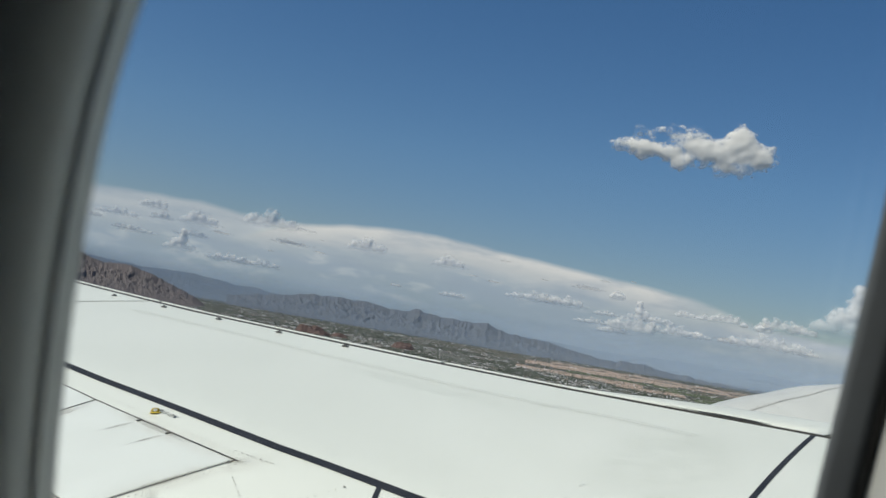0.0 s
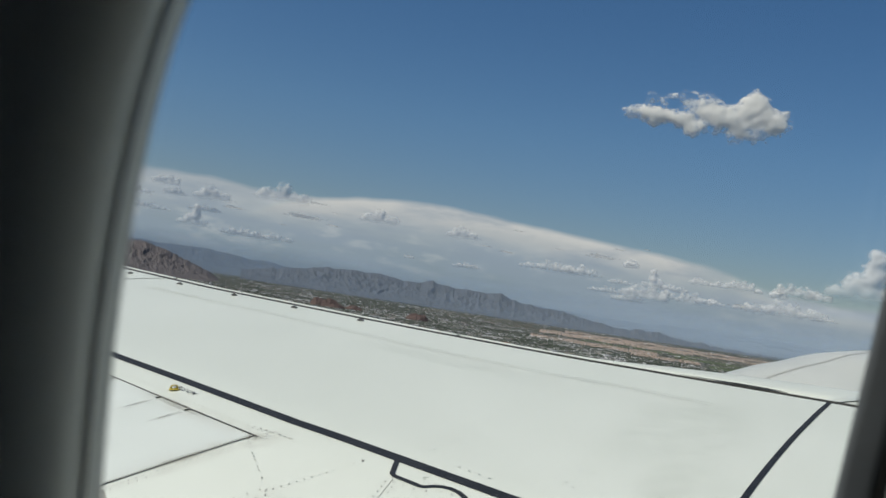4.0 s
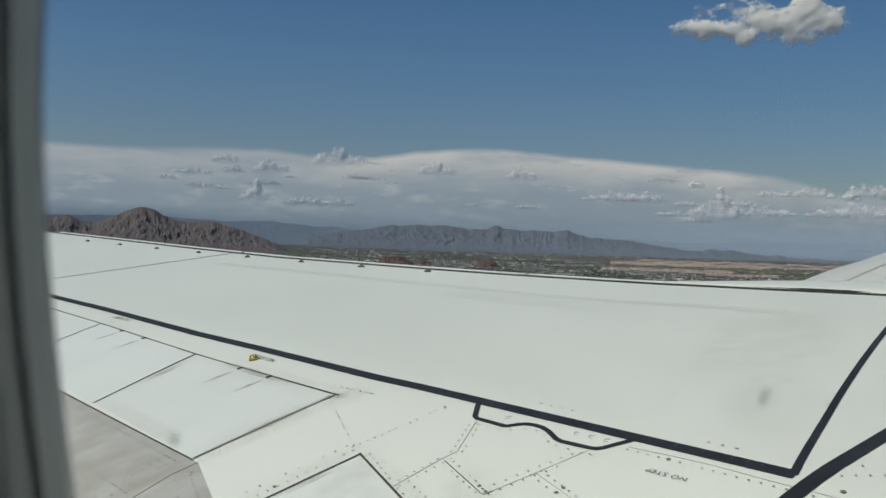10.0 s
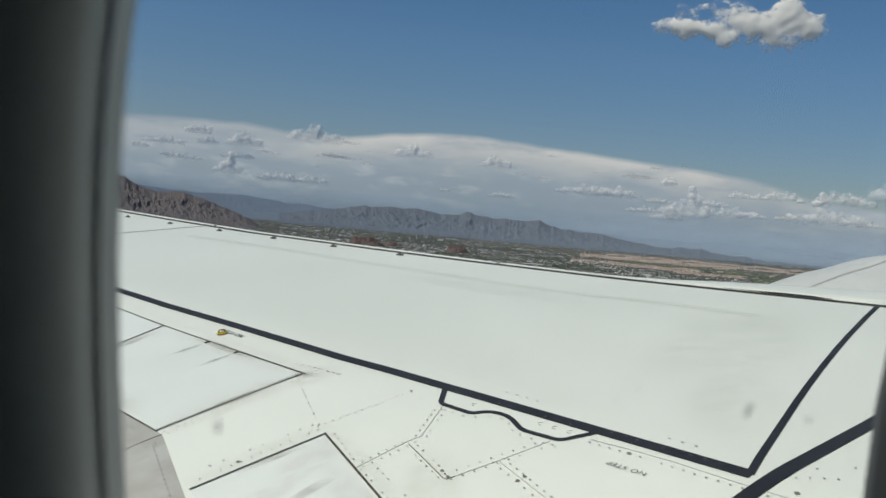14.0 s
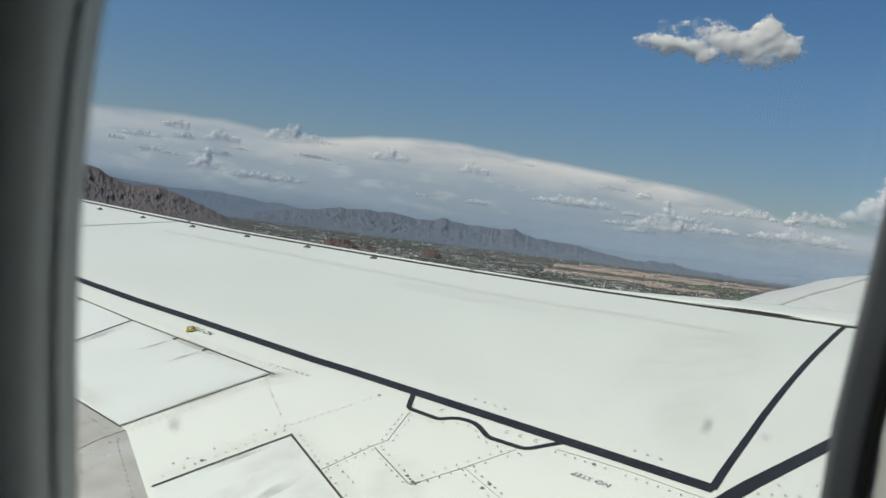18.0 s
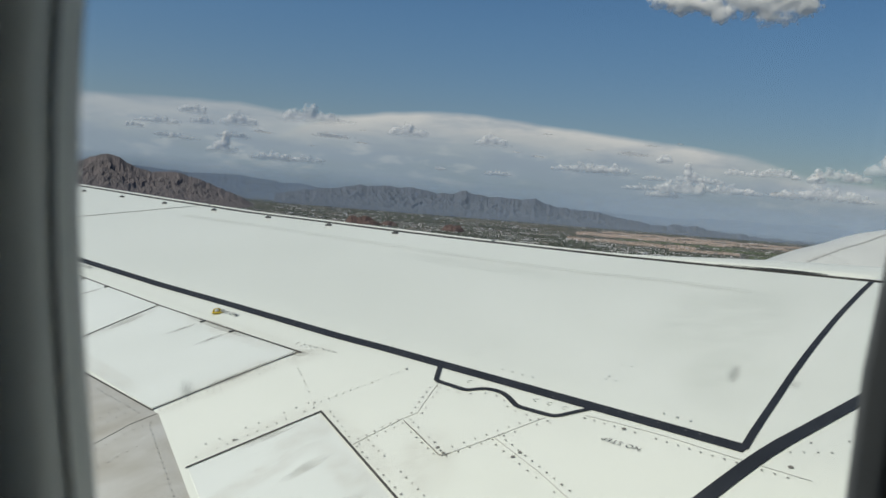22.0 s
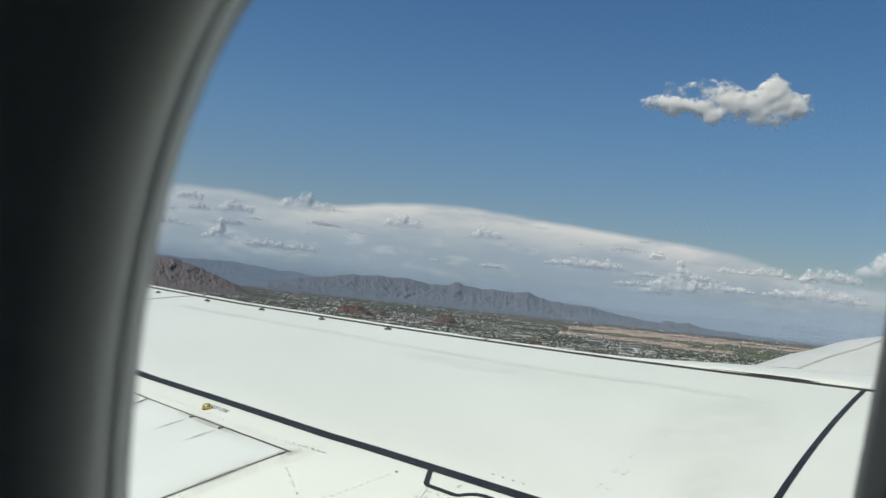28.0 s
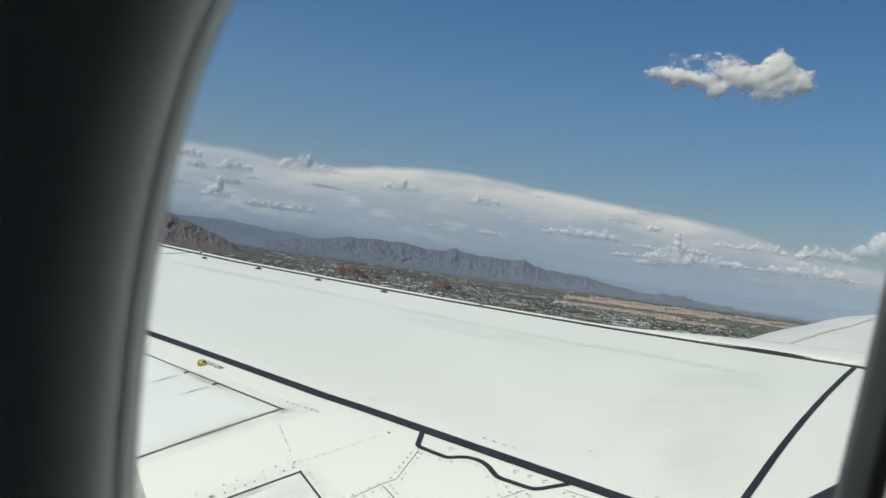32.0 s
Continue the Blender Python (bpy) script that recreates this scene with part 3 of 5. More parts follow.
ROWS = [
    (((1.02, 3.64), (0.42, 3.475)), 0.028, 0.003, 0.008, 0.05), (((1.02, 3.64), (0.42, 3.475)), 0.034, 0.003, 0.036, 0.15),
    (((0.93, 3.09), (0.48, 2.99)), 0.038, 0.0036, -0.012, 0.05), (((0.93, 3.11), (0.48, 3.02)), 0.05, 0.0036, -0.045, 0.15),
    (((1.06, 3.66), (0.20, 6.02)), 0.036, 0.003, -0.028, 0.03), (((0.968, 3.03), (0.963, 2.77)), 0.045, 0.0034, 0, 0.05), (((1.10, 3.55), (1.02, 3.72)), 0.03, 0.004, -0.06, 0.1),
    (((1.16, 3.52), (1.04, 3.78)), 0.04, 0.004, -0.02, 0.2), (((1.30, 3.202), (1.18, 3.172), (0.93, 3.13)), 0.031, 0.0033, 0, 0.12),
    (((0.98, 3.5), (0.94, 3.12)), 0.036, 0.0036, 0, 0.25),
    (((0.962, 2.72), (0.99, 2.0)), 0.045, 0.0036, 0, 0.05), (((0.955, 2.745), (1.165, 2.805)), 0.034, 0.0034, 0.016, 0.05), (((0.97, 2.75), (1.20, 2.81)), 0.036, 0.0034, -0.018, 0.08),
    (((1.182, 2.76), (1.185, 2.58)), 0.043, 0.0034, 0, 0.05), (((1.148, 2.70), (1.152, 2.52)), 0.045, 0.0034, 0, 0.05),
    (((1.22, 2.82), (1.38, 3.0)), 0.042, 0.0036, 0.02, 0.05), (((1.22, 2.82), (1.38, 3.0)), 0.042, 0.0036, -0.02, 0.05),
    (((1.18, 2.505), (1.565, 2.515)), 0.042, 0.0036, 0.02, 0.05), (((1.18, 2.505), (1.565, 2.515)), 0.042, 0.0036, -0.022, 0.05),
    (((1.36, 2.50), (1.37, 2.05)), 0.042, 0.0036, 0.02, 0.05), (((1.36, 2.50), (1.37, 2.05)), 0.05, 0.0036, -0.02, 0.05),
    (((1.37, 2.975), (1.42, 2.855), (1.48, 2.825), (1.51, 2.79), (1.515, 2.72), (1.495, 2.65), (1.565, 2.46)), 0.052, 0.0034, 0, 0.08),
    (((1.67, 2.44), (1.735, 2.285), (1.82, 2.06), (1.94, 1.76)), 0.039, 0.0038, 0, 0.05), (((1.01, 2.69), (1.022, 2.5), (1.03, 2.3)), 0.042, 0.0034, 0, 0.1),
    (((2.0, 1.9), (2.3, 1.72)), 0.04, 0.004, 0.03, 0.2),
    (((2.1, 1.95), (2.5, 1.8)), 0.06, 0.004, 0.0, 0.3), (((0.56, 4.72), (0.2, 4.5)), 0.04, 0.0034, 0.02, 0.2)]
part("fastener_heads", dots(ROWS), RIVET, wing, "rows of small worn fastener heads")["kind"] = "stuff"
BIG = [(((1.38, 2.36), (1.385, 2.36)), 1, 0.0061, 0, 0), (((1.35, 2.35), (1.36, 2.35)), 1, 0.0061, 0, 0), (((1.34, 3.21), (1.345, 3.21)), 1, 0.0054, 0, 0),
       (((1.73, 2.30), (1.735, 2.30)), 1, 0.0072, 0, 0), (((1.98, 1.83), (1.985, 1.83)), 1, 0.0079, 0, 0), (((0.62, 3.04), (0.625, 3.04)), 1, 0.0065, 0, 0),
       (((1.18, 2.55), (1.185, 2.55)), 1, 0.0062, 0, 0), (((1.18, 2.505), (1.185, 2.505)), 1, 0.0058, 0, 0)]
for row in BIG:
    part("access_bolt", dots([row], 12), RIVET, wing)
rib_rows, seam_rows = [], []
# little groups of heads over the ribs, in lines from the walkway line to the leading edge
RIBS = (((0.91, 5.01), (1.82, 5.82), 7), ((1.63, 3.24), (2.77, 4.04), 8), ((1.97, 2.72), (3.06, 3.57), 8), ((1.25, 4.12), (1.6, 4.4), 2))
rnd = random.Random(12)
for (xa, ya), (xb, yb), count in RIBS:
    for k in range(count):
        u = (k + rnd.uniform(-0.15, 0.15)) / (count - 1)
        x, y = xa + (xb - xa) * u, ya + (yb - ya) * u
        few = rnd.random() < 0.3
        rib_rows += [(((x - 0.6 * d, y + d), (x + 0.034 - 0.6 * d, y + d + 0.022)), 0.036, 0.0048, 0, 0.5 if few else 0.1) for d in (-0.018, 0.018)]
SEAM_LINE = ((1.21, 7.9), (1.62, 7.07), (2.0, 6.27), (2.34, 5.53), (2.64, 4.91), (2.92, 4.40), (3.21, 4.01), (3.42, 3.6))
for s in (0.0, 0.045):
    part("painted_seam", strip([(x + s, y + 0.4 * s) for x, y in SEAM_LINE], 0.006, 0.002, 0.001), SEAM, wing)
    seam_rows.append((SEAM_LINE, 0.045, 0.0068, -s, 0.08))
for a in range(5):
    rib_rows.append((((1.9 - 0.24 * a, 2.22 + 0.62 * a), (1.83 - 0.24 * a, 2.4 + 0.62 * a)), 0.05, 0.0055, -0.05, 0.2))
part("painted_fasteners", dots(rib_rows), PALE, wing)["kind"] = "stuff"
part("seam_fasteners", dots(seam_rows), FAINT, wing)["kind"] = "stuff"
for x, y in ((1.61, 2.66), (1.635, 2.605), (1.49, 2.95), (1.66, 2.545)):
    part("painted_fastener_ring", strip([(x + 0.011 * math.cos(0.55 * k), y + 0.011 * math.sin(0.55 * k)) for k in range(9)], 0.003, 0.0026), PALE, wing)
SCUFFS = [(((1.70, 2.60), (1.36, 3.46)), 0.055, 0.0030, 0.008, 0.55), (((1.30, 3.60), (0.70, 5.12)), 0.06, 0.0032, 0.012, 0.5), (((1.93, 2.04), (1.74, 2.51)), 0.05, 0.0034, -0.012, 0.45)]
part("painted_fasteners", dots(SCUFFS), SCUFF, wing, "worn fastener heads on the dark line")["kind"] = "stuff"

# small fittings
for i, (x, y) in enumerate(((2.455, 6.206), (2.137, 6.797), (1.821, 7.423), (1.505, 8.079), (1.185, 8.762), (0.88, 9.45), (0.58, 10.15), (0.29, 10.85))):
    bm = bmesh.new()
    box(bm, (0.028, 0.058, 0.012), (0, 0, 0.006), 0.004)
    box(bm, (0.016, 0.024, 0.01), (0, 0, 0.014), 0.003)
    lug = part("slat_track_cover", bm, LUG, wing)
    lug.matrix_local = pose(x, y, skin_z(x, y), 0, 0, 25)
for x, y in ((0.845, 4.13), (0.755, 4.37), (0.40, 5.37), (0.30, 5.66)):
    bm = bmesh.new()
    box(bm, (0.075, 0.014, 0.012), (0.0, 0, 0.008), 0.003)
    box(bm, (0.022, 0.022, 0.014), (0.022, 0, 0.009), 0.004)
    f = part("hinge_fitting", bm, LUG, wing)
    f.matrix_local = pose(x, y, skin_z(x, y) + 0.0015, 0, 0, 18) @ Matrix.Diagonal((0.45, 0.5, 0.5, 1))
    part("oil_streak", strip([(x + 0.04, y + 0.012), (x - 0.06, y - 0.02), (x - 0.24, y - 0.075)], (0.012, 0.022, 0.012), 0.0062, 0.001), STREAK, wing)
for pts, w in ((((1.02, 3.66), (0.72, 3.585), (0.45, 3.51)), 0.05), (((0.94, 3.03), (0.7, 2.98), (0.5, 2.93)), 0.05), (((1.0, 3.72), (0.8, 4.25), (0.63, 4.75)), 0.05),
               (((1.1, 3.6), (1.05, 3.64), (0.98, 3.70)), 0.12), (((0.93, 2.75), (0.8, 2.7), (0.62, 2.62)), 0.05), (((0.94, 2.45), (0.8, 2.41), (0.66, 2.36)), 0.06),
               (((0.6, 4.76), (0.45, 4.66), (0.25, 4.55)), 0.05)):
    part("oil_streak", strip(pts, (0.3 * w, w, 0.3 * w), 0.0062, 0.001), GRIME, wing)


def ring_fitting(parent, m):
    bm = bmesh.new()
    bmesh.ops.create_cone(bm, cap_ends=True, segments=24, radius1=0.032, radius2=0.026, depth=0.008, matrix=Matrix.Translation((0, 0, 0.004)))
    base = part("escape_strap_ring", bm, YELLOW, parent, "yellow escape-strap attachment ring")
    base.matrix_local = m
    verts, faces = [], []
    n, k = 20, 8
    for i in range(n):
        a = 2 * math.pi * i / n
        for j in range(k):
            b = 2 * math.pi * j / k
            r = 0.022 + 0.006 * math.cos(b)
            verts.append((r * math.cos(a), 0.006 * math.sin(b), 0.026 + r * math.sin(a)))
    for i in range(n):
        for j in range(k):
            faces.append((i * k + j, ((i + 1) % n) * k + j, ((i + 1) % n) * k + (j + 1) % k, i * k + (j + 1) % k))
    part("loop", (verts, [], faces), YELLOW, base, smooth=True)


ring_fitting(wing, pose(0.84, 4.465, skin_z(0.84, 4.465) + 0.003, 0, 0, 25) @ Matrix.Diagonal((0.85, 0.85, 0.42, 1)))


def stencil(text, at, turn, height, parent):
    cu = bpy.data.curves.new("stencil_text", "FONT")
    cu.body, cu.size, cu.align_x, cu.align_y, cu.space_character = text, height * 1.4, "CENTER", "CENTER", 1.15
    cu.offset = -0.0002 if at[1] < 4 else 0.0004
    tmp = new("stencil_text", cu)
    bpy.context.view_layer.update()
    me = bpy.data.meshes.new_from_object(tmp.evaluated_get(bpy.context.evaluated_depsgraph_get()))
    bpy.data.objects.remove(tmp)
    c, s = math.cos(radians(turn)), math.sin(radians(turn))
    for v in me.vertices:
        x, y = at[0] + c * v.co.x - s * v.co.y, at[1] + s * v.co.x + c * v.co.y
        v.co = (x, y, skin_z(x, y) + 0.0035)
    me.materials.append(INK)
    ob = new("stencil_lettering", me)
    ob.parent = parent
    ob["label"] = "dark stencilled warning NO STEP"


stencil("NO STEP", (1.665, 2.22), 112, 0.0232, wing)
stencil("NO STEP", (0.888, 4.43), 110, 0.030, wing)
stencil("NO STEP", (0.325, 5.98), 112, 0.030, wing)

# ---- engine nacelle ahead of the wing ----
nacelle = thing("engine_nacelle", "white engine nacelle with riveted panel seams beyond the wing's leading edge", "aircraft engine", AIRCRAFT)
NAC_AXIS = (4.68, -1.45)
NAC_PROFILE = ((3.2, 0.20), (3.9, 0.52), (4.2, 0.66), (4.4, 0.74), (4.6, 0.808), (4.8, 0.850), (5.0, 0.885), (5.25, 0.912), (5.5, 0.952), (5.8, 0.966), (6.3, 0.97), (6.8, 0.955), (7.2, 0.90), (7.5, 0.79), (7.58, 0.72))


def nac_r(x):
    return float(np.interp(x, *zip(*NAC_PROFILE)))


def build_nacelle():
    verts, faces = [], []
    xs = [3.2 + 4.38 * i / 60 for i in range(61)]
    k = 72
    for x in xs:
        for j in range(k):
            a = 2 * math.pi * j / k
            verts.append((x, NAC_AXIS[0] + nac_r(x) * math.cos(a), NAC_AXIS[1] + nac_r(x) * math.sin(a)))
    for i in range(len(xs) - 1):
        for j in range(k):
            a, b = i * k + j, i * k + (j + 1) % k
            faces.append((a, b, b + k, a + k))
    for x, r in ((7.5, 0.66), (7.0, 0.60), (6.4, 0.58)):
        b = len(verts)
        verts += [(x, NAC_AXIS[0] + r * math.cos(2 * math.pi * j / k), NAC_AXIS[1] + r * math.sin(2 * math.pi * j / k)) for j in range(k)]
        faces += [(b - k + j, b - k + (j + 1) % k, b + (j + 1) % k, b + j) for j in range(k)]
    faces += [tuple(range(len(verts) - k, len(verts))), tuple(range(k))[::-1]]
    return verts, [], faces


part("cowling", build_nacelle(), COWL, nacelle, smooth=True)


def nac_seam(points, width):
    """A seam on the cowling through (x, degrees from the top towards outboard) points."""
    verts, faces = [], []
    fine = []
    for (x0, a0), (x1, a1) in zip(points, points[1:]):
        fine += [(x0 + (x1 - x0) * i / 12, a0 + (a1 - a0) * i / 12) for i in range(12)]
    fine.append(points[-1])
    for i, (x, a) in enumerate(fine):
        p, q = fine[max(i - 1, 0)], fine[min(i + 1, len(fine) - 1)]
        dx, da = q[0] - p[0], radians(q[1] - p[1]) * nac_r(x)
        ln = math.hypot(dx, da) or 1
        for s in (1, -1):
            xx, aa = x - s * da / ln * width / 2, radians(a) + s * dx / ln * width / 2 / nac_r(x)
            r = nac_r(xx) + 0.003
            verts.append((xx, NAC_AXIS[0] - r * math.sin(aa), NAC_AXIS[1] + r * math.cos(aa)))
    faces = [(2 * i, 2 * i + 1, 2 * i + 3, 2 * i + 2) for i in range(len(fine) - 1)]
    return verts, [], faces


part("cowling_seam", nac_seam(((4.66, 12.5), (4.9, 11), (5.1, 9.5), (5.32, 8), (5.6, 5.5), (6.6, 0)), 0.009), JOINT, nacelle)
part("cowling_seam", nac_seam(((4.58, -8), (4.62, 4), (4.66, 10), (4.68, 17), (4.71, 24), (4.78, 36)), 0.007), JOINT, nacelle)
part("cowling_seam", nac_seam(((4.68, 14), (4.72, 20), (4.76, 25), (4.79, 31), (4.84, 42)), 0.005), JOINT, nacelle)
part("cowling_seam", nac_seam(((5.9, -20), (5.9, 20), (5.9, 60)), 0.012), JOINT, nacelle)


def nac_dots(rows):
    verts, faces = [], []
    for points, count in rows:
        for i in range(count):
            u = i / (count - 1) * (len(points) - 1)
            k = min(int(u), len(points) - 2)
            x = points[k][0] + (points[k + 1][0] - points[k][0]) * (u - k)
            a = radians(points[k][1] + (points[k + 1][1] - points[k][1]) * (u - k))
            b = len(verts)
            for j in range(6):
                c = 2 * math.pi * j / 6
                r = nac_r(x) + 0.004
                aa = a + 0.0045 * math.sin(c) / r
                verts.append((x + 0.0045 * math.cos(c), NAC_AXIS[0] - r * math.sin(aa), NAC_AXIS[1] + r * math.cos(aa)))
            faces.append(tuple(range(b, b + 6)))
    return verts, [], faces


part("cowling_fasteners", nac_dots(((((4.85, -8), (4.87, 10), (4.885, 22), (4.89, 32), (4.885, 50)), 20), (((4.7, 13.6), (5.1, 10.6), (5.6, 6.8), (6.4, 2.5)), 20), (((4.72, 10.8), (5.1, 8.2)), 8), (((5.82, -15), (5.82, 60)), 20))), RIVET, nacelle)["kind"] = "stuff"
bm = bmesh.new()
box(bm, (1.5, 0.34, 0.5), (3.9, NAC_AXIS[0], -0.92), 0.12)
part("pylon", bm, PAINT, nacelle, smooth=True)

# ---- cabin window and wall ----
WIN_X, WIN_Z, WIN_TILT = 0.1376, -0.0877, 15.6
WINDOW = AIRCRAFT @ pose(WIN_X, 0, WIN_Z, WIN_TILT, 0, 0) @ pose(0, 0, 0, 0, -1.44, 0)
WIN_A, WIN_TOP, WIN_LOW, WIN_N = 0.1218, 0.225, 0.235, 3.5


def loop(off, depth, aft=0.0, fore=0.0, count=140, n=WIN_N):
    """The opening's outline, off metres wider than the pane (aft and fore add to it on those sides), at that depth: a rounded shape, a little fuller below."""
    out = []
    for i in range(count):
        a = 2 * math.pi * i / count
        c, s = math.cos(a), math.sin(a)
        m = 5.0 if s > 0 and c > 0 else n if c > 0 else 3.15          # squarer in the upper fore corner, rounder aft
        z = math.copysign(abs(s) ** (2 / m), s) * ((WIN_TOP if s > 0 else WIN_LOW) + off)
        x = math.copysign(abs(c) ** (2 / m), c) * (WIN_A + off + (aft + 0.0014) * min(max(-3 * c, 0.0), 1.0) + (fore + 0.0035) * min(max(3 * c, 0.0), 1.0) + max(0.0, min(0.006, -0.1 * z)))
        out.append((x, depth, z))
    return out


def loft(loops, cap=False):
    k = len(loops[0])
    verts = [v for lp in loops for v in lp]
    faces = [(i * k + j, i * k + (j + 1) % k, (i + 1) * k + (j + 1) % k, (i + 1) * k + j) for i in range(len(loops) - 1) for j in range(k)]
    if cap:
        faces += [tuple(range(k)), tuple(range((len(loops) - 1) * k, len(loops) * k))[::-1]]
    return verts, [], faces


window = thing("window_1", "rounded cabin window with scratched pane, rubber seal and pale grey surround", "window", WINDOW, "structure")
pane = part("pane", loft([loop(0.004, 0.001), loop(0.004, 0.005)], True), GLASS, window, "clear pane with dust smudges")
pane.visible_shadow = False
# the reveal slopes down over the retainer's aft side
F, S = 0.0042, 0.0022
part("retainer", loft([loop(0.024, 0.010), loop(0.002, 0.0015), loop(0.0, 0.0), loop(0.0012, -0.0025, -0.0006, 0.001), loop(0.0040, -0.0065, -0.003, 0.002), loop(0.0060, -0.0084, -0.005, S),
                       loop(0.0066, -0.0084, -0.0055, S), loop(0.0066, 0.0005, -0.0055, S)]), RETAINER, window, "slate-grey pane retainer", True)
part("seal", loft([loop(0.0066, 0.0005, -0.0055, S), loop(0.0066, -0.0084, -0.0055, S), loop(0.0068, -0.0087, -0.0057, S), loop(0.0071, -0.0090, -0.006, F + 0.001), loop(0.0072, -0.0096, -0.0061, F + 0.0014), loop(0.0072, 0.0005, -0.0061, F + 0.0014)]),
     SEAL, window, "black rubber seal", True)
F += 0.0014
part("reveal", loft([loop(0.0072, 0.0005, -0.0065, F), loop(0.0072, -0.0096, -0.0065, F), loop(0.0086, -0.0116, -0.0066, F), loop(0.0098, -0.0175, -0.0048, F), loop(0.0113, -0.0240, -0.0028, F), loop(0.0136, -0.0290, -0.0016, F),
                     loop(0.0178, -0.0332, 0, F), loop(0.0245, -0.0362, 0, F), loop(0.0350, -0.0380, 0, F), loop(0.0500, -0.0387)]),
     REVEAL, window, "pale grey moulded window reveal", True)
# thin dark band added on the reveal for the dark line of the hidden seal
part("seal_line", loft([loop(0.0096, -0.0184, -0.0044, F - 0.0003), loop(0.0101, -0.0208, -0.0041, F - 0.0003)]), SEAL, window, "thin dark band on the reveal standing in for the seal line", True)


def smudge(x, z, w, h, turn):
    bm = bmesh.new()
    bmesh.ops.create_circle(bm, cap_ends=True, segments=24, radius=1)
    rnd = random.Random(int(x * 1e4))
    for v in bm.verts:
        v.co *= rnd.uniform(0.8, 1.1)
    bmesh.ops.transform(bm, matrix=Matrix.Diagonal((w, h, 1, 1)), verts=bm.verts)
    bmesh.ops.extrude_face_region(bm, geom=list(bm.faces))
    ob = part("smudge", bm, SMUDGE, pane, "grey dust smudge")
    ob.matrix_local = pose(x, -0.0005, z, 90, turn, 0)


for s in ((0.068, 0.008, 0.0026, 0.0038, 20), (0.0945, 0.0, 0.0036, 0.0015, 20), (-0.101, 0.030, 0.0018, 0.0026, 0)):
    smudge(*s)


def plate(inner, rect, depth0, depth1):
    """A wall sheet with the window's hole through it."""
    out, k = [], len(inner)
    x0, x1, z0, z1 = rect
    for x, _, z in inner:
        s = min((x1 if x > 0 else -x0) / max(abs(x), 1e-6), (z1 if z > 0 else -z0) / max(abs(z), 1e-6))
        out.append((x * s, z * s))
    a = [(x, depth0, z) for x, _, z in inner]
    b = [(x, depth0, z) for x, z in out]
    c = [(x, depth1, z) for x, z in out]
    d = [(x, depth1, z) for x, _, z in inner]
    return loft([a, b, c, d, a])


RECT = (-2.0, 2.0, -1.35, 1.15)
solo("wall_port", plate(loop(0.050, 0), RECT, -0.0387, -0.022), LINING, "grey cabin side lining round the window, in shadow", "wall", WINDOW, "structure")
solo("fuselage_skin", plate(loop(0.024, 0), RECT, 0.004, 0.010), PAINT, "white outer fuselage skin round the window", "fuselage", WINDOW, "structure")
for nm, size, at, lab, cat in (("ceiling", (4.0, 3.2, 0.05), (0.1, -1.75, 0.95), "plain grey cabin ceiling", "ceiling"),
                               ("floor", (4.0, 3.7, 0.05), (0.1, -1.5, -1.2), "plain grey cabin floor", "floor"),
                               ("wall_aft", (0.05, 3.8, 2.4), (-1.85, -1.5, -0.1), "plain grey cabin partition", "wall"),
                               ("wall_fore", (0.05, 3.8, 2.4), (2.05, -1.5, -0.1), "plain grey cabin partition", "wall")):
    solo(nm, box(bmesh.new(), size, at, 0.004), LINING, lab, cat, AIRCRAFT, "structure")


def crown():
    """The rounded upper hull over the cabin."""
    verts, faces = [], []
    k = 24
    for x in (-2.0, 2.25):
        for r in (1.985, 1.955):
            for i in range(k + 1):
                a = radians(38.5 + (160 - 38.5) * i / k)
                verts.append((x, -1.83 + r * math.cos(a), -0.197 + r * math.sin(a)))
    n = k + 1
    for i in range(k):
        for p, q in ((0, 2), (3, 1), (1, 0), (2, 3)):
            faces.append((p * n + i, q * n + i, q * n + i + 1, p * n + i + 1))
    faces += [(0, 2 * n, 3 * n, n), (k, n + k, 3 * n + k, 2 * n + k)]
    return verts, [], faces


solo("fuselage_crown", crown(), PAINT, "white rounded upper hull of the airliner", "fuselage", AIRCRAFT, "structure", smooth=True)


def starboard_wall():
    """The unseen far side of the cabin, with a row of window openings added to let daylight in and brighten the lining.
    """
    bm = bmesh.new()
    box(bm, (4.0, 0.05, 0.94), (0.1, -3.3, -0.73))
    box(bm, (4.0, 0.05, 0.71), (0.1, -3.3, 0.585))
    for k in range(9):
        box(bm, (0.20, 0.05, 0.49), (-1.79 + k * 0.472, -3.3, -0.015))
    return bm


solo("wall_starboard", starboard_wall(), LINING, "plain unseen cabin wall with a row of openings added for daylight", "wall", AIRCRAFT, "structure")


# ---- the land below ----
def polar(az, r, z=0.0):
    return (r * math.sin(radians(az)), r * math.cos(radians(az)), z)


def land_z(r):
    """The valley floor, which rises gently towards the far mountains."""
    s = min(max((r - 2600) / 1800, 0), 1)
    return 40.0 * s * s * (3 - 2 * s)


def at_elevation(el):
    """The distance at which the land shows at that many degrees."""
    lo, hi = 300.0, 4700.0
    for _ in range(40):
        m = (lo + hi) / 2
        if math.degrees(math.atan2(land_z(m) - EYE_HEIGHT, m)) < el:
            lo = m
        else:
            hi = m
    return lo


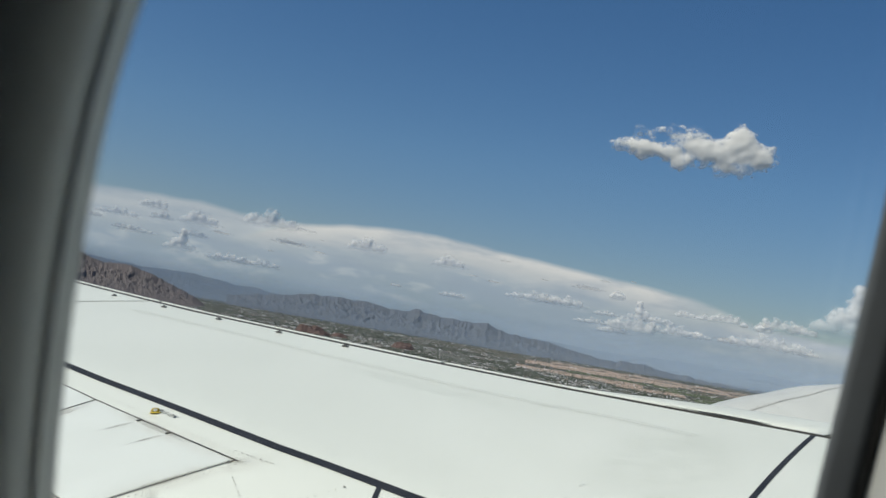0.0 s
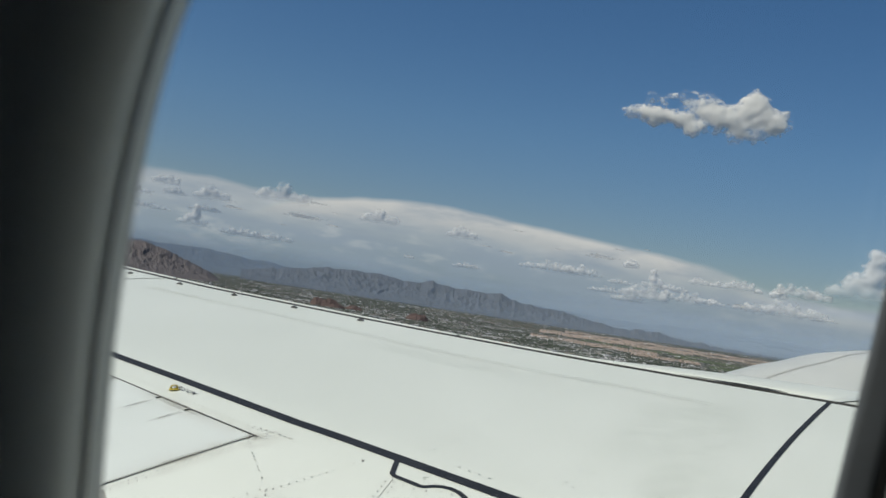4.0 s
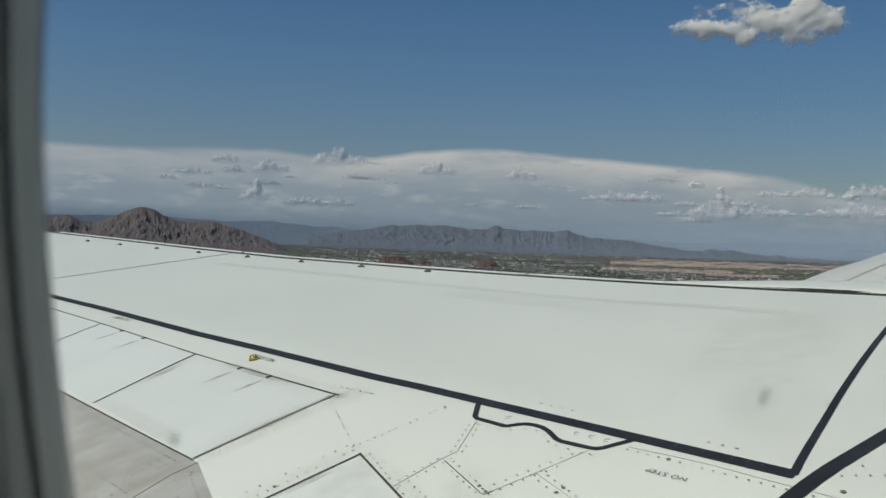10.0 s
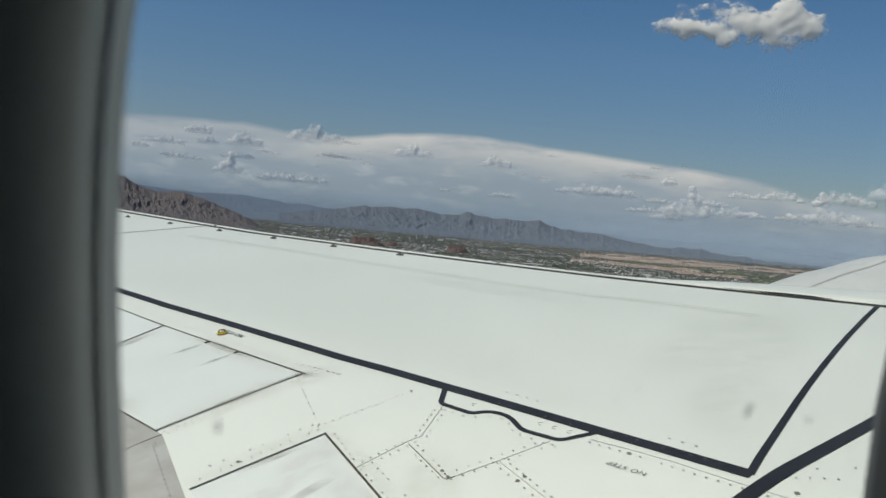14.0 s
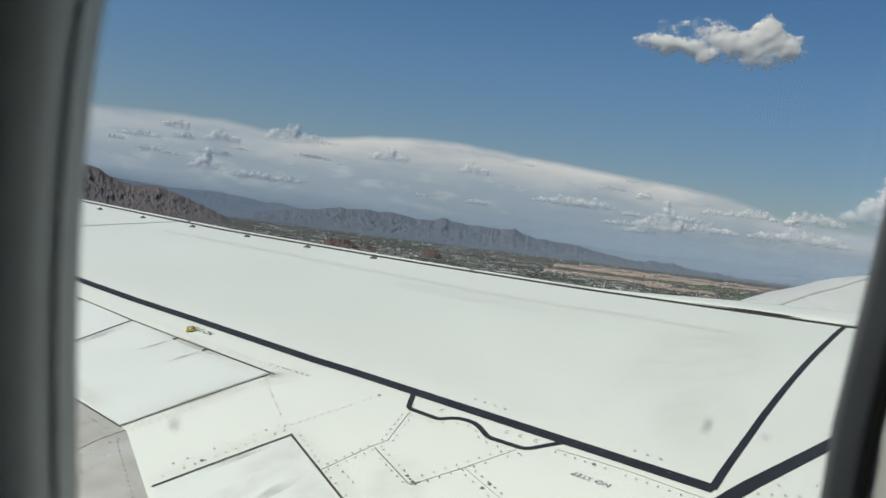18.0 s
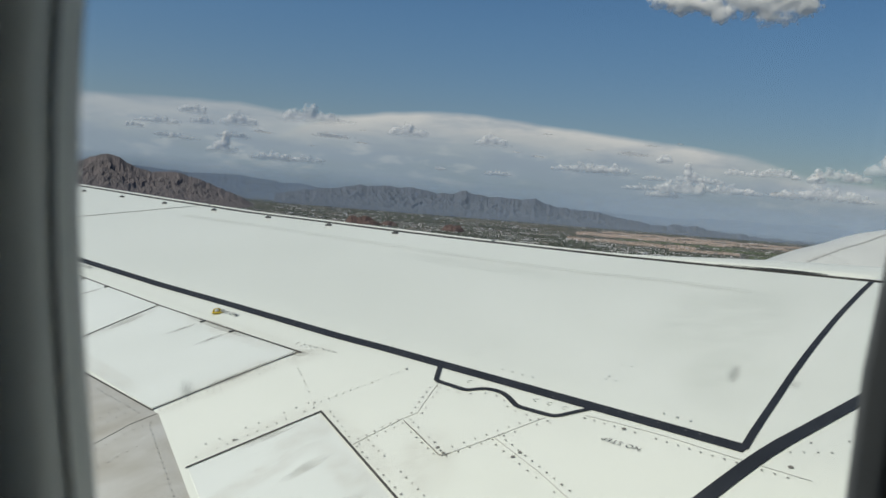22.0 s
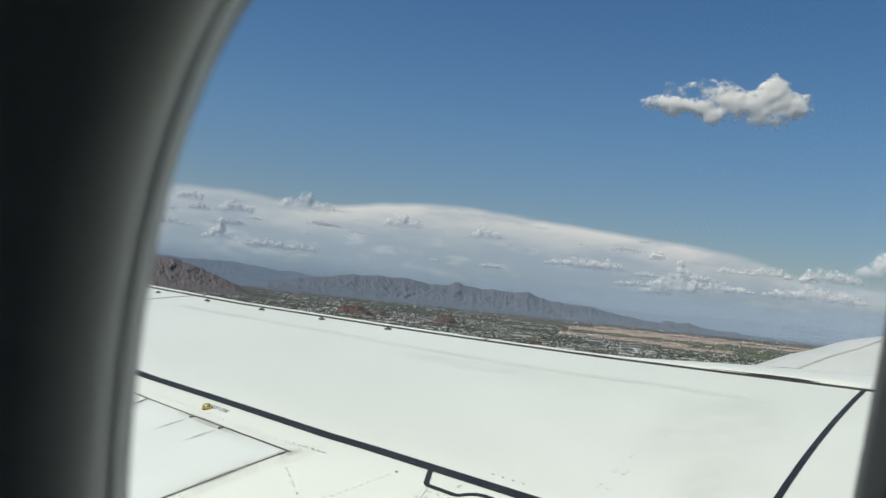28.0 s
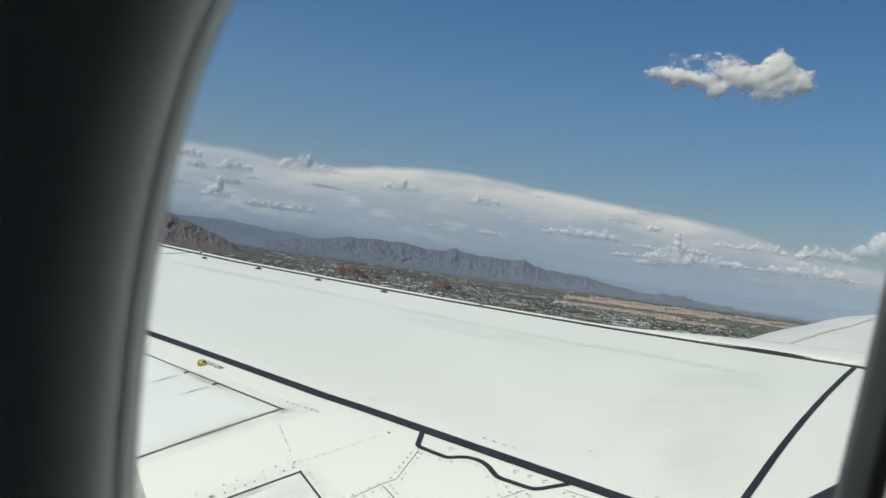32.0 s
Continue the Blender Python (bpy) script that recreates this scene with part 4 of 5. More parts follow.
SOIL = material("dry_valley_soil", (0.125, 0.120, 0.098), 0.95, 0, (0.065, 0.076, 0.058), 0.02, 0.9, 0.25, spec=0.1)
TAN_FIELD = material("bare_tan_field", (0.45, 0.345, 0.275), 0.95, 0, (0.33, 0.26, 0.205), 0.012, 0.8, 0.12, spec=0.1, stretch=(0.4, 1.5, 1))
GREEN_FIELD = material("green_crop_field", (0.10, 0.135, 0.065), 0.95, 0, (0.15, 0.15, 0.09), 0.015, 0.8, 0.12, spec=0.1, stretch=(0.4, 1.5, 1))
BROWN_FIELD = material("brown_scrub_field", (0.17, 0.15, 0.12), 0.95, 0, (0.11, 0.11, 0.085), 0.015, 0.8, 0.15, spec=0.1)
ROAD = material("pale_road", (0.30, 0.28, 0.26), 0.9, 0, (0.22, 0.21, 0.20), 0.05, 0.8, 0.1)
# distance haze is mixed into the next three base colours, paler farther off
HAZED_ROCK = material("haze_tinted_range", (0.125, 0.14, 0.165), 1.0, 0, (0.10, 0.112, 0.13), 0.012, 0.9, 0.12, spec=0.0)
HAZED_RIDGE = material("haze_tinted_ridge", (0.155, 0.185, 0.225), 1.0, 0, (0.13, 0.155, 0.19), 0.012, 0.9, 0.1, spec=0.0)
HAZY = material("haze_paled_range", (0.20, 0.25, 0.31), 1.0, 0, (0.18, 0.225, 0.28), 0.004, 0.8, spec=0.0)
NEAR_ROCK = material("grey_brown_mountain_rock", (0.150, 0.132, 0.130), 1.0, 0, (0.085, 0.082, 0.085), 0.035, 0.9, 0.3, spec=0.0)
RED_ROCK = material("red_sandstone", (0.17, 0.118, 0.102), 1.0, 0, (0.105, 0.081, 0.075), 0.07, 0.9, 0.3, spec=0.0, stretch=(1, 1, 2.5))
TREES = palette_material("tree_greens", [(0.0, (0.042, 0.062, 0.040)), (0.3, (0.058, 0.080, 0.048)), (0.6, (0.036, 0.052, 0.036)), (0.85, (0.078, 0.095, 0.062))], 0.9)
ROOFS = palette_material("town_paints", [(0.0, (0.56, 0.55, 0.53)), (0.25, (0.33, 0.30, 0.28)), (0.38, (0.24, 0.22, 0.21)), (0.48, (0.70, 0.69, 0.67)), (0.66, (0.32, 0.32, 0.33)),
                                         (0.78, (0.42, 0.355, 0.30)), (0.92, (0.80, 0.79, 0.78))], 0.8)
WHITE_WALL = material("white_building_paint", (0.72, 0.70, 0.67), 0.8, 0, (0.60, 0.58, 0.55), 0.1, 0.7, 0.05)
GLASS_WALL = material("dark_office_glazing", (0.05, 0.075, 0.10), 0.25, 0, (0.08, 0.10, 0.13), 0.2, 0.7)
CONCRETE = material("tan_concrete", (0.45, 0.40, 0.34), 0.85, 0, (0.36, 0.32, 0.28), 0.15, 0.7, 0.08)
BRICKRED = material("terracotta_plaster", (0.42, 0.19, 0.11), 0.85, 0, (0.34, 0.16, 0.10), 0.15, 0.7, 0.08)


def build_ground():
    rs = [0, 200, 500, 900, 1300] + [1500 + 120 * i for i in range(29)]
    k = 180
    verts, faces = [(0, 0, land_z(0))], []
    for r in rs[1:]:
        verts += [polar(360 * j / k, r, land_z(r)) for j in range(k)]
    faces += [(0, 1 + j, 1 + (j + 1) % k) for j in range(k)]
    for i in range(len(rs) - 2):
        for j in range(k):
            a, b = 1 + i * k + j, 1 + i * k + (j + 1) % k
            faces.append((a, a + k, b + k, b))
    return verts, [], [f[::-1] for f in faces]


solo("ground", build_ground(), SOIL, "dry brown valley floor with scrub, far below the wing", "ground", kind="structure", smooth=True)


def fractal(x, y, scale, octaves=5):
    return noise.fractal((x * scale, y * scale, 3.7), 0.9, 2.1, octaves)


def build_range(skyline, r_foot, r_top, r_back, spacing, seed, relief=0.3, fine=0.05, jagged=0.06):
    """A mountain range whose crest stands at the given (azimuth, elevation) points, with spurs and gullies about spacing metres apart."""
    azs, els = zip(*skyline)
    n = int((azs[-1] - azs[0]) / fine)
    front, rows_n = 30, 36
    base = land_z(r_foot) - 3
    verts, faces = [], []
    for i in range(n + 1):
        az = azs[0] + (azs[-1] - azs[0]) * i / n
        along = radians(az) * r_top / spacing
        jag = jagged * noise.fractal((along * 1.7, seed, 0), 0.8, 2.2, 5)
        crest = EYE_HEIGHT + math.tan(radians(float(np.interp(az, azs, els)) + jag)) * r_top
        for j in range(rows_n + 1):
            t = j / front if j <= front else 1 - (j - front) / (rows_n - front)
            r = r_foot + (r_top - r_foot) * t if j <= front else r_back + (r_top - r_back) * t
            lean = 0.8 * noise.noise((along * 0.25, seed + 9, 0)) * (1 - t) * 2.0
            spur = abs(noise.fractal((along + lean, t * 2.6, seed), 0.9, 2.1, 5))
            crag = noise.fractal((along * 4.0, t * 7.0, seed + 3), 0.8, 2.1, 4)
            mid = 4 * t * (1 - t)
            h = (crest - base) * (t ** 1.12) * (1 - relief * mid * min(spur * 1.6, 1.0)) + (crest - base) * 0.14 * relief * crag * mid
            back = 0.35 * (r_top - r_foot) * relief * (spur - 0.3) * mid if j < front else 0.0
            x, y, _ = polar(az, r + back)
            verts.append((x, y, base + max(h, 0)))
    w = rows_n + 1
    for i in range(n):
        for j in range(rows_n):
            p = i * w + j
            faces.append((p, p + 1, p + w + 1, p + w))
    return verts, [], [f[::-1] for f in faces]


MAIN_RANGE = ((13.4, 0.15), (14.6, 0.40), (15.6, 0.58), (16.6, 0.72), (17.4, 0.84), (17.9, 1.0), (18.3, 1.12), (18.8, 1.02), (20.0, 1.15), (20.8, 1.10), (21.6, 1.17), (22.3, 1.05), (23.0, 0.94), (23.8, 0.98), (24.2, 1.04),
              (24.55, 1.18), (24.75, 1.23), (25.0, 1.16), (25.4, 1.04), (26.2, 0.97), (26.8, 1.03), (27.3, 0.96), (28.2, 0.96), (28.65, 1.05), (28.9, 1.08), (29.4, 0.90), (30.3, 0.66), (31.6, 0.60), (32.7, 0.58), (33.4, 0.42), (34.6, 0.25), (35.8, 0.10),
              (36.8, 0.08), (37.2, 0.20), (38.4, 0.19), (39.0, 0.06), (40.2, -0.06), (42.0, -0.14), (44.5, -0.22), (46.4, -0.26), (47.0, -0.12), (47.6, -0.06), (48.6, -0.26), (54, -0.3), (60, -0.2))
solo("mountain_range", build_range(MAIN_RANGE, 3900, 4250, 4330, 80, 11, 0.16, 0.04, 0.09), HAZED_ROCK, "long blue-grey desert mountain range in haze", "mountain", kind="structure")
LEFT_RANGE = ((-6, 0.9), (-1, 1.0), (4, 1.12), (6, 1.10), (8, 0.98), (9.6, 1.02), (11, 1.06), (12.1, 1.0), (13.2, 0.90), (13.8, 0.80), (14.8, 0.88), (15.8, 0.74), (16.8, 0.70), (18, 0.5), (22, 0.2))
solo("mountain_range", build_range(LEFT_RANGE, 4300, 4460, 4500, 120, 31, 0.09), HAZED_RIDGE, "blue desert ridge, half lost in haze", "mountain", kind="structure")
BACK = ((-180, 0.3), (-120, 0.5), (-60, 0.4), (-10, 0.5), (5, 0.7), (12, 0.8), (16, 0.7), (20, 0.5), (28, 0.5), (31, 0.7), (34, 0.6), (37, 0.55), (40, 0.72), (43, 0.66), (44.5, 0.78), (47, 0.6), (50, 0.55), (54, 0.6), (70, 0.4), (120, 0.5), (180, 0.3))
solo("far_range", build_range(BACK, 4540, 4660, 4700, 160, 40, 0.15, 0.2), HAZY, "very faint range on the horizon, coloured pale blue for haze", "mountain", kind="structure")
# the near mountain: its crest as steps in azimuth and elevation from the summit
SUMMIT = (3.9, 1.62)
CAMEL = tuple((SUMMIT[0] + a, SUMMIT[1] + e) for a, e in (
    (-8.0, -1.2), (-6.0, -0.9), (-4.6, -0.75), (-3.9, -0.6), (-3.4, -0.92), (-2.5, -0.98), (-1.6, -0.6), (-0.9, -0.25), (-0.3, -0.05), (0.0, 0.0), (0.35, -0.04), (0.65, -0.14), (1.2, -0.45),
    (1.7, -0.66), (2.4, -0.82), (2.9, -0.76), (3.4, -0.66), (4.2, -0.8), (5.0, -0.98), (6.6, -1.5), (7.6, -1.85), (8.6, -2.4), (9.4, -2.7)))
solo("camel_mountain", build_range(CAMEL, 3180, 3520, 3900, 60, 23, 0.16, 0.025), NEAR_ROCK, "rugged grey-brown rocky mountain with a humped crest", "mountain")


def build_butte(az, r, width, top, seed):
    """A weathered red rock butte: a lumpy dome with stepped cliffs."""
    verts, faces = [], []
    cx, cy, _ = polar(az, r)
    nr, k = 34, 110
    rnd = random.Random(seed)
    lobes = [(rnd.uniform(-0.45, 0.45), rnd.uniform(-0.3, 0.3), rnd.uniform(0.28, 0.5), rnd.uniform(0.55, 1.0)) for _ in range(7)]
    z0 = land_z(r) - 2
    high = EYE_HEIGHT + math.tan(radians(top)) * r - z0
    side = Vector((math.cos(radians(az)), -math.sin(radians(az))))
    for i in range(nr + 1):
        for j in range(k):
            a, q = 2 * math.pi * j / k, i / nr
            lx, ly = q * math.cos(a), 0.7 * q * math.sin(a)
            h = max(hh * max(0, 1 - ((lx - px) ** 2 + (ly - py) ** 2) / (pr * pr)) ** 0.45 for px, py, pr, hh in lobes)
            h = max(h, 0.22 * max(0, 1 - q) ** 0.8)
            wx, wy = lx * width / 2, ly * width / 2
            x, y = cx + side.x * wx - side.y * wy, cy + side.y * wx + side.x * wy
            h *= 1 + 0.25 * fractal(x + seed, y, 0.04) - 0.45 * abs(fractal(x, y + seed, 0.12)) - 0.2 * abs(fractal(x, y + seed, 0.4))
            h = h * 0.85 + 0.15 * round(h * 6) / 6
            verts.append((x, y, z0 + high * max(h, 0) * (0 if q == 1 else 1)))
    for i in range(nr):
        for j in range(k):
            p, q = i * k + j, i * k + (j + 1) % k
            faces.append((p, p + k, q + k, q))
    return verts, [], faces


for az, r, wd, tp, sd in ((18.7, 2700, 125, -0.72, 5), (20.4, 2760, 70, -0.92, 9), (24.4, 2680, 110, -0.80, 14)):
    solo("rock_butte", build_butte(az, r, wd, tp, sd), RED_ROCK, "weathered red sandstone butte above the town", "rock", group="red buttes")


def haze_material():
    """A see-through pale blue film that imitates valley haze, thinner towards its top (the thickness is stored on the
    mesh).
    """
    m = bpy.data.materials.new("haze_sheet")
    m.use_nodes = True
    t = m.node_tree
    t.nodes.clear()
    out = t.nodes.new("ShaderNodeOutputMaterial")
    d, cl, mx = t.nodes.new("ShaderNodeBsdfDiffuse"), t.nodes.new("ShaderNodeBsdfTransparent"), t.nodes.new("ShaderNodeMixShader")
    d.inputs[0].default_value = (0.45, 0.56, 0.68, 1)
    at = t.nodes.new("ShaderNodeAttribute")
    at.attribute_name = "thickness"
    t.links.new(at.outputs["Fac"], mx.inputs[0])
    t.links.new(cl.outputs[0], mx.inputs[1])
    t.links.new(d.outputs[0], mx.inputs[2])
    t.links.new(mx.outputs[0], out.inputs["Surface"])
    return m


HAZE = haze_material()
# upright sheets added across the valley; their pale blue tint stands in for haze
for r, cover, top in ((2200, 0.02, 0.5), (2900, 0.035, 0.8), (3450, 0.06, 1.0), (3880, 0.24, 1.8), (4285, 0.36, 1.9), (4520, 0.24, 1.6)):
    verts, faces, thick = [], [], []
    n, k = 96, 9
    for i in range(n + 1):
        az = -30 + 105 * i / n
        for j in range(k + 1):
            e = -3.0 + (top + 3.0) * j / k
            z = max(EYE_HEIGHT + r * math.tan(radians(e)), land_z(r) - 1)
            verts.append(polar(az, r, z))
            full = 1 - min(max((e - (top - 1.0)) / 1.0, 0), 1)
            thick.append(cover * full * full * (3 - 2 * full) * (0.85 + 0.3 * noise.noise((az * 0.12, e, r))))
    for i in range(n):
        for j in range(k):
            p = i * (k + 1) + j
            faces.append((p, p + 1, p + k + 2, p + k + 1))
    ob = solo("haze_sheet", (verts, [], faces), HAZE, "upright see-through bluish sheet imitating valley haze", "haze", kind="stuff", smooth=True)
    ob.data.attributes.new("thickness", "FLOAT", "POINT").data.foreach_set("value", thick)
    ob.visible_shadow = False


def sector(az0, az1, el0, el1, lift=0.6):
    """A field between two azimuths and two elevations, draped on the land."""
    r0, r1 = at_elevation(el0), at_elevation(el1)
    verts, faces = [], []
    n, k = 14, 5
    for i in range(n + 1):
        for j in range(k + 1):
            az, r = az0 + (az1 - az0) * i / n, r0 + (r1 - r0) * j / k
            r *= 1 + 0.012 * math.sin(3 * az + el0 * 9)
            verts.append(polar(az, r, land_z(r) + lift))
    w = k + 1
    for i in range(n):
        for j in range(k):
            p = i * w + j
            faces.append((p, p + w, p + w + 1, p + 1))
    return verts, [], [f[::-1] for f in faces]


for a0, a1, e0, e1, m, lab in ((31.5, 40.5, -0.86, -0.66, TAN_FIELD, "bare tan desert field"), (33.0, 47, -0.64, -0.54, TAN_FIELD, "bare tan desert field"), (31.0, 38.5, -1.22, -1.02, TAN_FIELD, "bare tan desert field"),
                               (39.0, 50, -0.80, -0.69, TAN_FIELD, "bare tan desert field"), (41.5, 55, -0.98, -0.86, BROWN_FIELD, "brown scrub field"), (37.0, 41, -1.34, -1.18, TAN_FIELD, "bare tan desert field"),
                               (39.5, 56, -1.16, -1.02, GREEN_FIELD, "green irrigated field"), (34.0, 41, -1.0, -0.9, GREEN_FIELD, "green irrigated field"), (41.5, 56, -1.46, -1.25, GREEN_FIELD, "green irrigated field"),
                               (24.0, 31, -0.62, -0.5, BROWN_FIELD, "brown scrub field"), (42.5, 56, -1.62, -1.5, BROWN_FIELD, "brown scrub field"), (28.0, 33, -0.78, -0.69, BROWN_FIELD, "brown scrub field")):
    solo("field", sector(a0, a1, e0, e1), m, lab, "field", kind="structure", group="valley fields")


def in_field(az, r):
    e = math.degrees(math.atan2(land_z(r) - EYE_HEIGHT, r))
    return az > 30.5 and -1.5 + 0.05 * max(0, az - 40) * (az > 40) < e < -0.5 and az > 31 + (-1.0 - e) * 16


def build_town(count, seed, trees):
    rnd = random.Random(seed)
    verts, faces = [], []
    made = 0
    while made < count:
        az = rnd.uniform(-3, 56)
        e = -0.34 - 2.28 * rnd.random() ** 0.95
        r = at_elevation(e) * rnd.uniform(0.99, 1.01)
        x, y, _ = polar(az, r)
        block = noise.noise((x / 160, y / 160, seed if trees else 1.5))
        if block < (-0.25 if trees else -0.1) or rnd.random() < (0.85 if in_field(az, r) else 0):
            if rnd.random() < 0.75:
                continue
        z = land_z(r)
        b = len(verts)
        if trees:
            w, h = rnd.uniform(0.8, 1.9), rnd.uniform(1.2, 2.6)
            n = 6
            for zz, ww in ((0.25, 0.55), (0.55, 1.0), (0.85, 0.6)):
                for k in range(n):
                    a = 2 * math.pi * (k + 0.5 * (zz > 0.5)) / n
                    q = w * ww * rnd.uniform(0.7, 1.2)
                    verts.append((x + q * math.cos(a), y + q * math.sin(a), z + h * zz * rnd.uniform(0.85, 1.15)))
            verts.append((x, y, z + h))
            for lv in (0, 1):
                for k in range(n):
                    p, q = b + lv * n + k, b + lv * n + (k + 1) % n
                    faces.append((p, q, q + n, p + n))
            faces += [(b + 2 * n + k, b + 2 * n + (k + 1) % n, b + 3 * n) for k in range(n)]
        else:
            big = rnd.random() < 0.06
            lx, ly, h = (rnd.uniform(7, 18), rnd.uniform(4, 8), rnd.uniform(1.2, 2.2)) if big else (rnd.uniform(1.8, 3.8), rnd.uniform(1.5, 2.7), rnd.uniform(0.7, 1.2))
            turn = radians(rnd.choice((14, 104)) + rnd.uniform(-3, 3))
            c, s = math.cos(turn), math.sin(turn)
            roof = 0.0 if big else rnd.uniform(0.3, 0.6)
            def at(px, py, pz):
                return (x + c * px - s * py, y + s * px + c * py, z + pz)
            verts += [at(sx * lx / 2, sy * ly / 2, pz) for pz in (-0.3, h) for sx, sy in ((-1, -1), (1, -1), (1, 1), (-1, 1))]
            verts += [at(-lx * 0.3, 0, h + roof + 0.02), at(lx * 0.3, 0, h + roof + 0.02)]
            faces += [(b, b + 1, b + 5, b + 4), (b + 1, b + 2, b + 6, b + 5), (b + 2, b + 3, b + 7, b + 6), (b + 3, b, b + 4, b + 7),
                      (b + 4, b + 5, b + 9, b + 8), (b + 6, b + 7, b + 8, b + 9), (b + 5, b + 6, b + 9), (b + 7, b + 4, b + 8)]
        made += 1
    return verts, [], faces


solo("town_houses", build_town(30000, 3, False), ROOFS, "thousands of small pale and brown houses and sheds", "houses", kind="stuff")
solo("town_trees", build_town(76000, 8, True), TREES, "dark green street and garden trees between the houses", "trees", kind="stuff", smooth=False)

# roads
for pts, wd in ((((-4, -1.5), (8, -1.62), (18, -1.95), (28, -2.3)), 9), (((14, -0.75), (30, -0.92), (56, -1.2)), 7), (((2, -1.0), (20, -1.25), (36, -1.62), (56, -1.9)), 7)):
    verts, faces = [], []
    n = 60
    for i in range(n + 1):
        az = pts[0][0] + (pts[-1][0] - pts[0][0]) * i / n
        r = at_elevation(float(np.interp(az, *zip(*pts))))
        for d in (-wd, wd):
            verts.append(polar(az, r + d, land_z(r) + 0.9))
    faces = [(2 * i, 2 * i + 1, 2 * i + 3, 2 * i + 2) for i in range(n)]
    solo("road", (verts, [], [f[::-1] for f in faces]), ROAD, "pale freeway crossing the town", "road", kind="structure")


def office(az, el, width, floors, depth, wall, glass, turn, lab):
    r = at_elevation(el)
    x, y, z = polar(az, r, land_z(r))
    ob = thing("office_building", lab, "building", pose(x, y, z, 0, 0, turn - az), group="larger buildings")
    fh = 1.5
    part("wall", box(bmesh.new(), (width, depth, floors * fh + 0.8), (0, 0, (floors * fh + 0.8) / 2), 0.08), wall, ob)
    part("roof", box(bmesh.new(), (width * 0.35, depth * 0.5, 1.0), (width * 0.1, 0, floors * fh + 1.3), 0.05), wall, ob)
    for f in range(floors):
        zc = f * fh + 0.95
        part("window_band", box(bmesh.new(), (width * 0.95, depth + 0.16, 0.8), (0, 0, zc)), glass, ob)
        part("window_band", box(bmesh.new(), (width + 0.16, depth * 0.9, 0.8), (0, 0, zc)), glass, ob)


for a in ((8.6, -1.36, 34, 5, 14, CONCRETE, GLASS_WALL, 8, "dark glazed office block among trees"), (12.4, -1.5, 26, 3, 12, WHITE_WALL, GLASS_WALL, 8, "low white office building with glass bands"),
          (15.2, -1.62, 20, 4, 14, CONCRETE, GLASS_WALL, 4, "dark glazed office block among trees"), (29.6, -1.95, 18, 3, 10, BRICKRED, GLASS_WALL, 10, "terracotta coloured block with dark windows"),
          (33.5, -2.0, 22, 3, 10, CONCRETE, GLASS_WALL, -6, "tan office building with dark windows"), (19.2, -1.15, 16, 5, 9, CONCRETE, GLASS_WALL, 12, "tan office building with dark windows"),
          (23.9, -1.25, 12, 6, 8, WHITE_WALL, GLASS_WALL, 0, "small white tower block"), (36.4, -1.75, 22, 2, 12, WHITE_WALL, GLASS_WALL, 5, "low white office building with glass bands")):
    office(*a)


def warehouse(az, el, width, depth, h, turn):
    r = at_elevation(el)
    x, y, z = polar(az, r, land_z(r))
    ob = thing("warehouse", "long white flat-roofed warehouse", "building", pose(x, y, z, 0, 0, turn - az), group="larger buildings")
    part("wall", box(bmesh.new(), (width, depth, h), (0, 0, h / 2), 0.06), WHITE_WALL, ob)
    part("roof", box(bmesh.new(), (width * 1.01, depth * 1.01, 0.5), (0, 0, h + 0.2), 0.05), WHITE_WALL, ob)
    for k in range(int(width / 8)):
        part("loading_door", box(bmesh.new(), (2.4, 0.3, h * 0.55), (-width / 2 + 5 + 8 * k, -depth / 2 - 0.1, h * 0.28)), GLASS_WALL, ob)


for a in ((11.0, -1.38, 34, 12, 2.6, 6), (14.0, -1.42, 40, 12, 2.6, 10), (17.4, -1.7, 30, 11, 2.4, 5), (24.6, -1.92, 30, 12, 2.4, 12), (27.0, -2.02, 34, 12, 2.4, 8), (31.4, -2.1, 30, 12, 2.4, 4),
          (35.0, -2.05, 26, 10, 2.2, 9), (38.6, -1.9, 28, 10, 2.2, 2), (21.6, -1.45, 28, 10, 2.2, 12), (29.0, -1.6, 28, 10, 2.2, -5), (33.0, -1.45, 28, 10, 2.2, 6)):
    warehouse(*a)

# ---- clouds ----
def cloud_material(name, colour, cover):
    """Sunlit vapour: bright where the body is thick, clear at its frayed rim (the rim is stored on the mesh)."""
    m = bpy.data.materials.new(name)
    m.use_nodes = True
    t = m.node_tree
    t.nodes.clear()
    out = t.nodes.new("ShaderNodeOutputMaterial")
    d, tr, cl = (t.nodes.new("ShaderNodeBsdf" + k) for k in ("Diffuse", "Translucent", "Transparent"))
    d.inputs[0].default_value = tr.inputs[0].default_value = (*colour, 1)
    a, b = t.nodes.new("ShaderNodeMixShader"), t.nodes.new("ShaderNodeMixShader")
    a.inputs[0].default_value = 0.42
    t.links.new(d.outputs[0], a.inputs[1])
    t.links.new(tr.outputs[0], a.inputs[2])
    at = t.nodes.new("ShaderNodeAttribute")
    at.attribute_name = "thickness"
    t.links.new(math_node(t, "MULTIPLY", at.outputs["Fac"], cover, clamp=True), b.inputs[0])
    t.links.new(cl.outputs[0], b.inputs[1])
    t.links.new(a.outputs[0], b.inputs[2])
    t.links.new(b.outputs[0], out.inputs["Surface"])
    return m


CLOUD = cloud_material("white_cumulus", (0.99, 0.95, 0.87), 1.0)
SOFT_CLOUD = cloud_material("hazy_cumulus", (0.98, 0.95, 0.90), 0.86)


def smooth(a, b, v):
    u = min(max((v - a) / (b - a), 0.0), 1.0)
    return u * u * (3 - 2 * u)


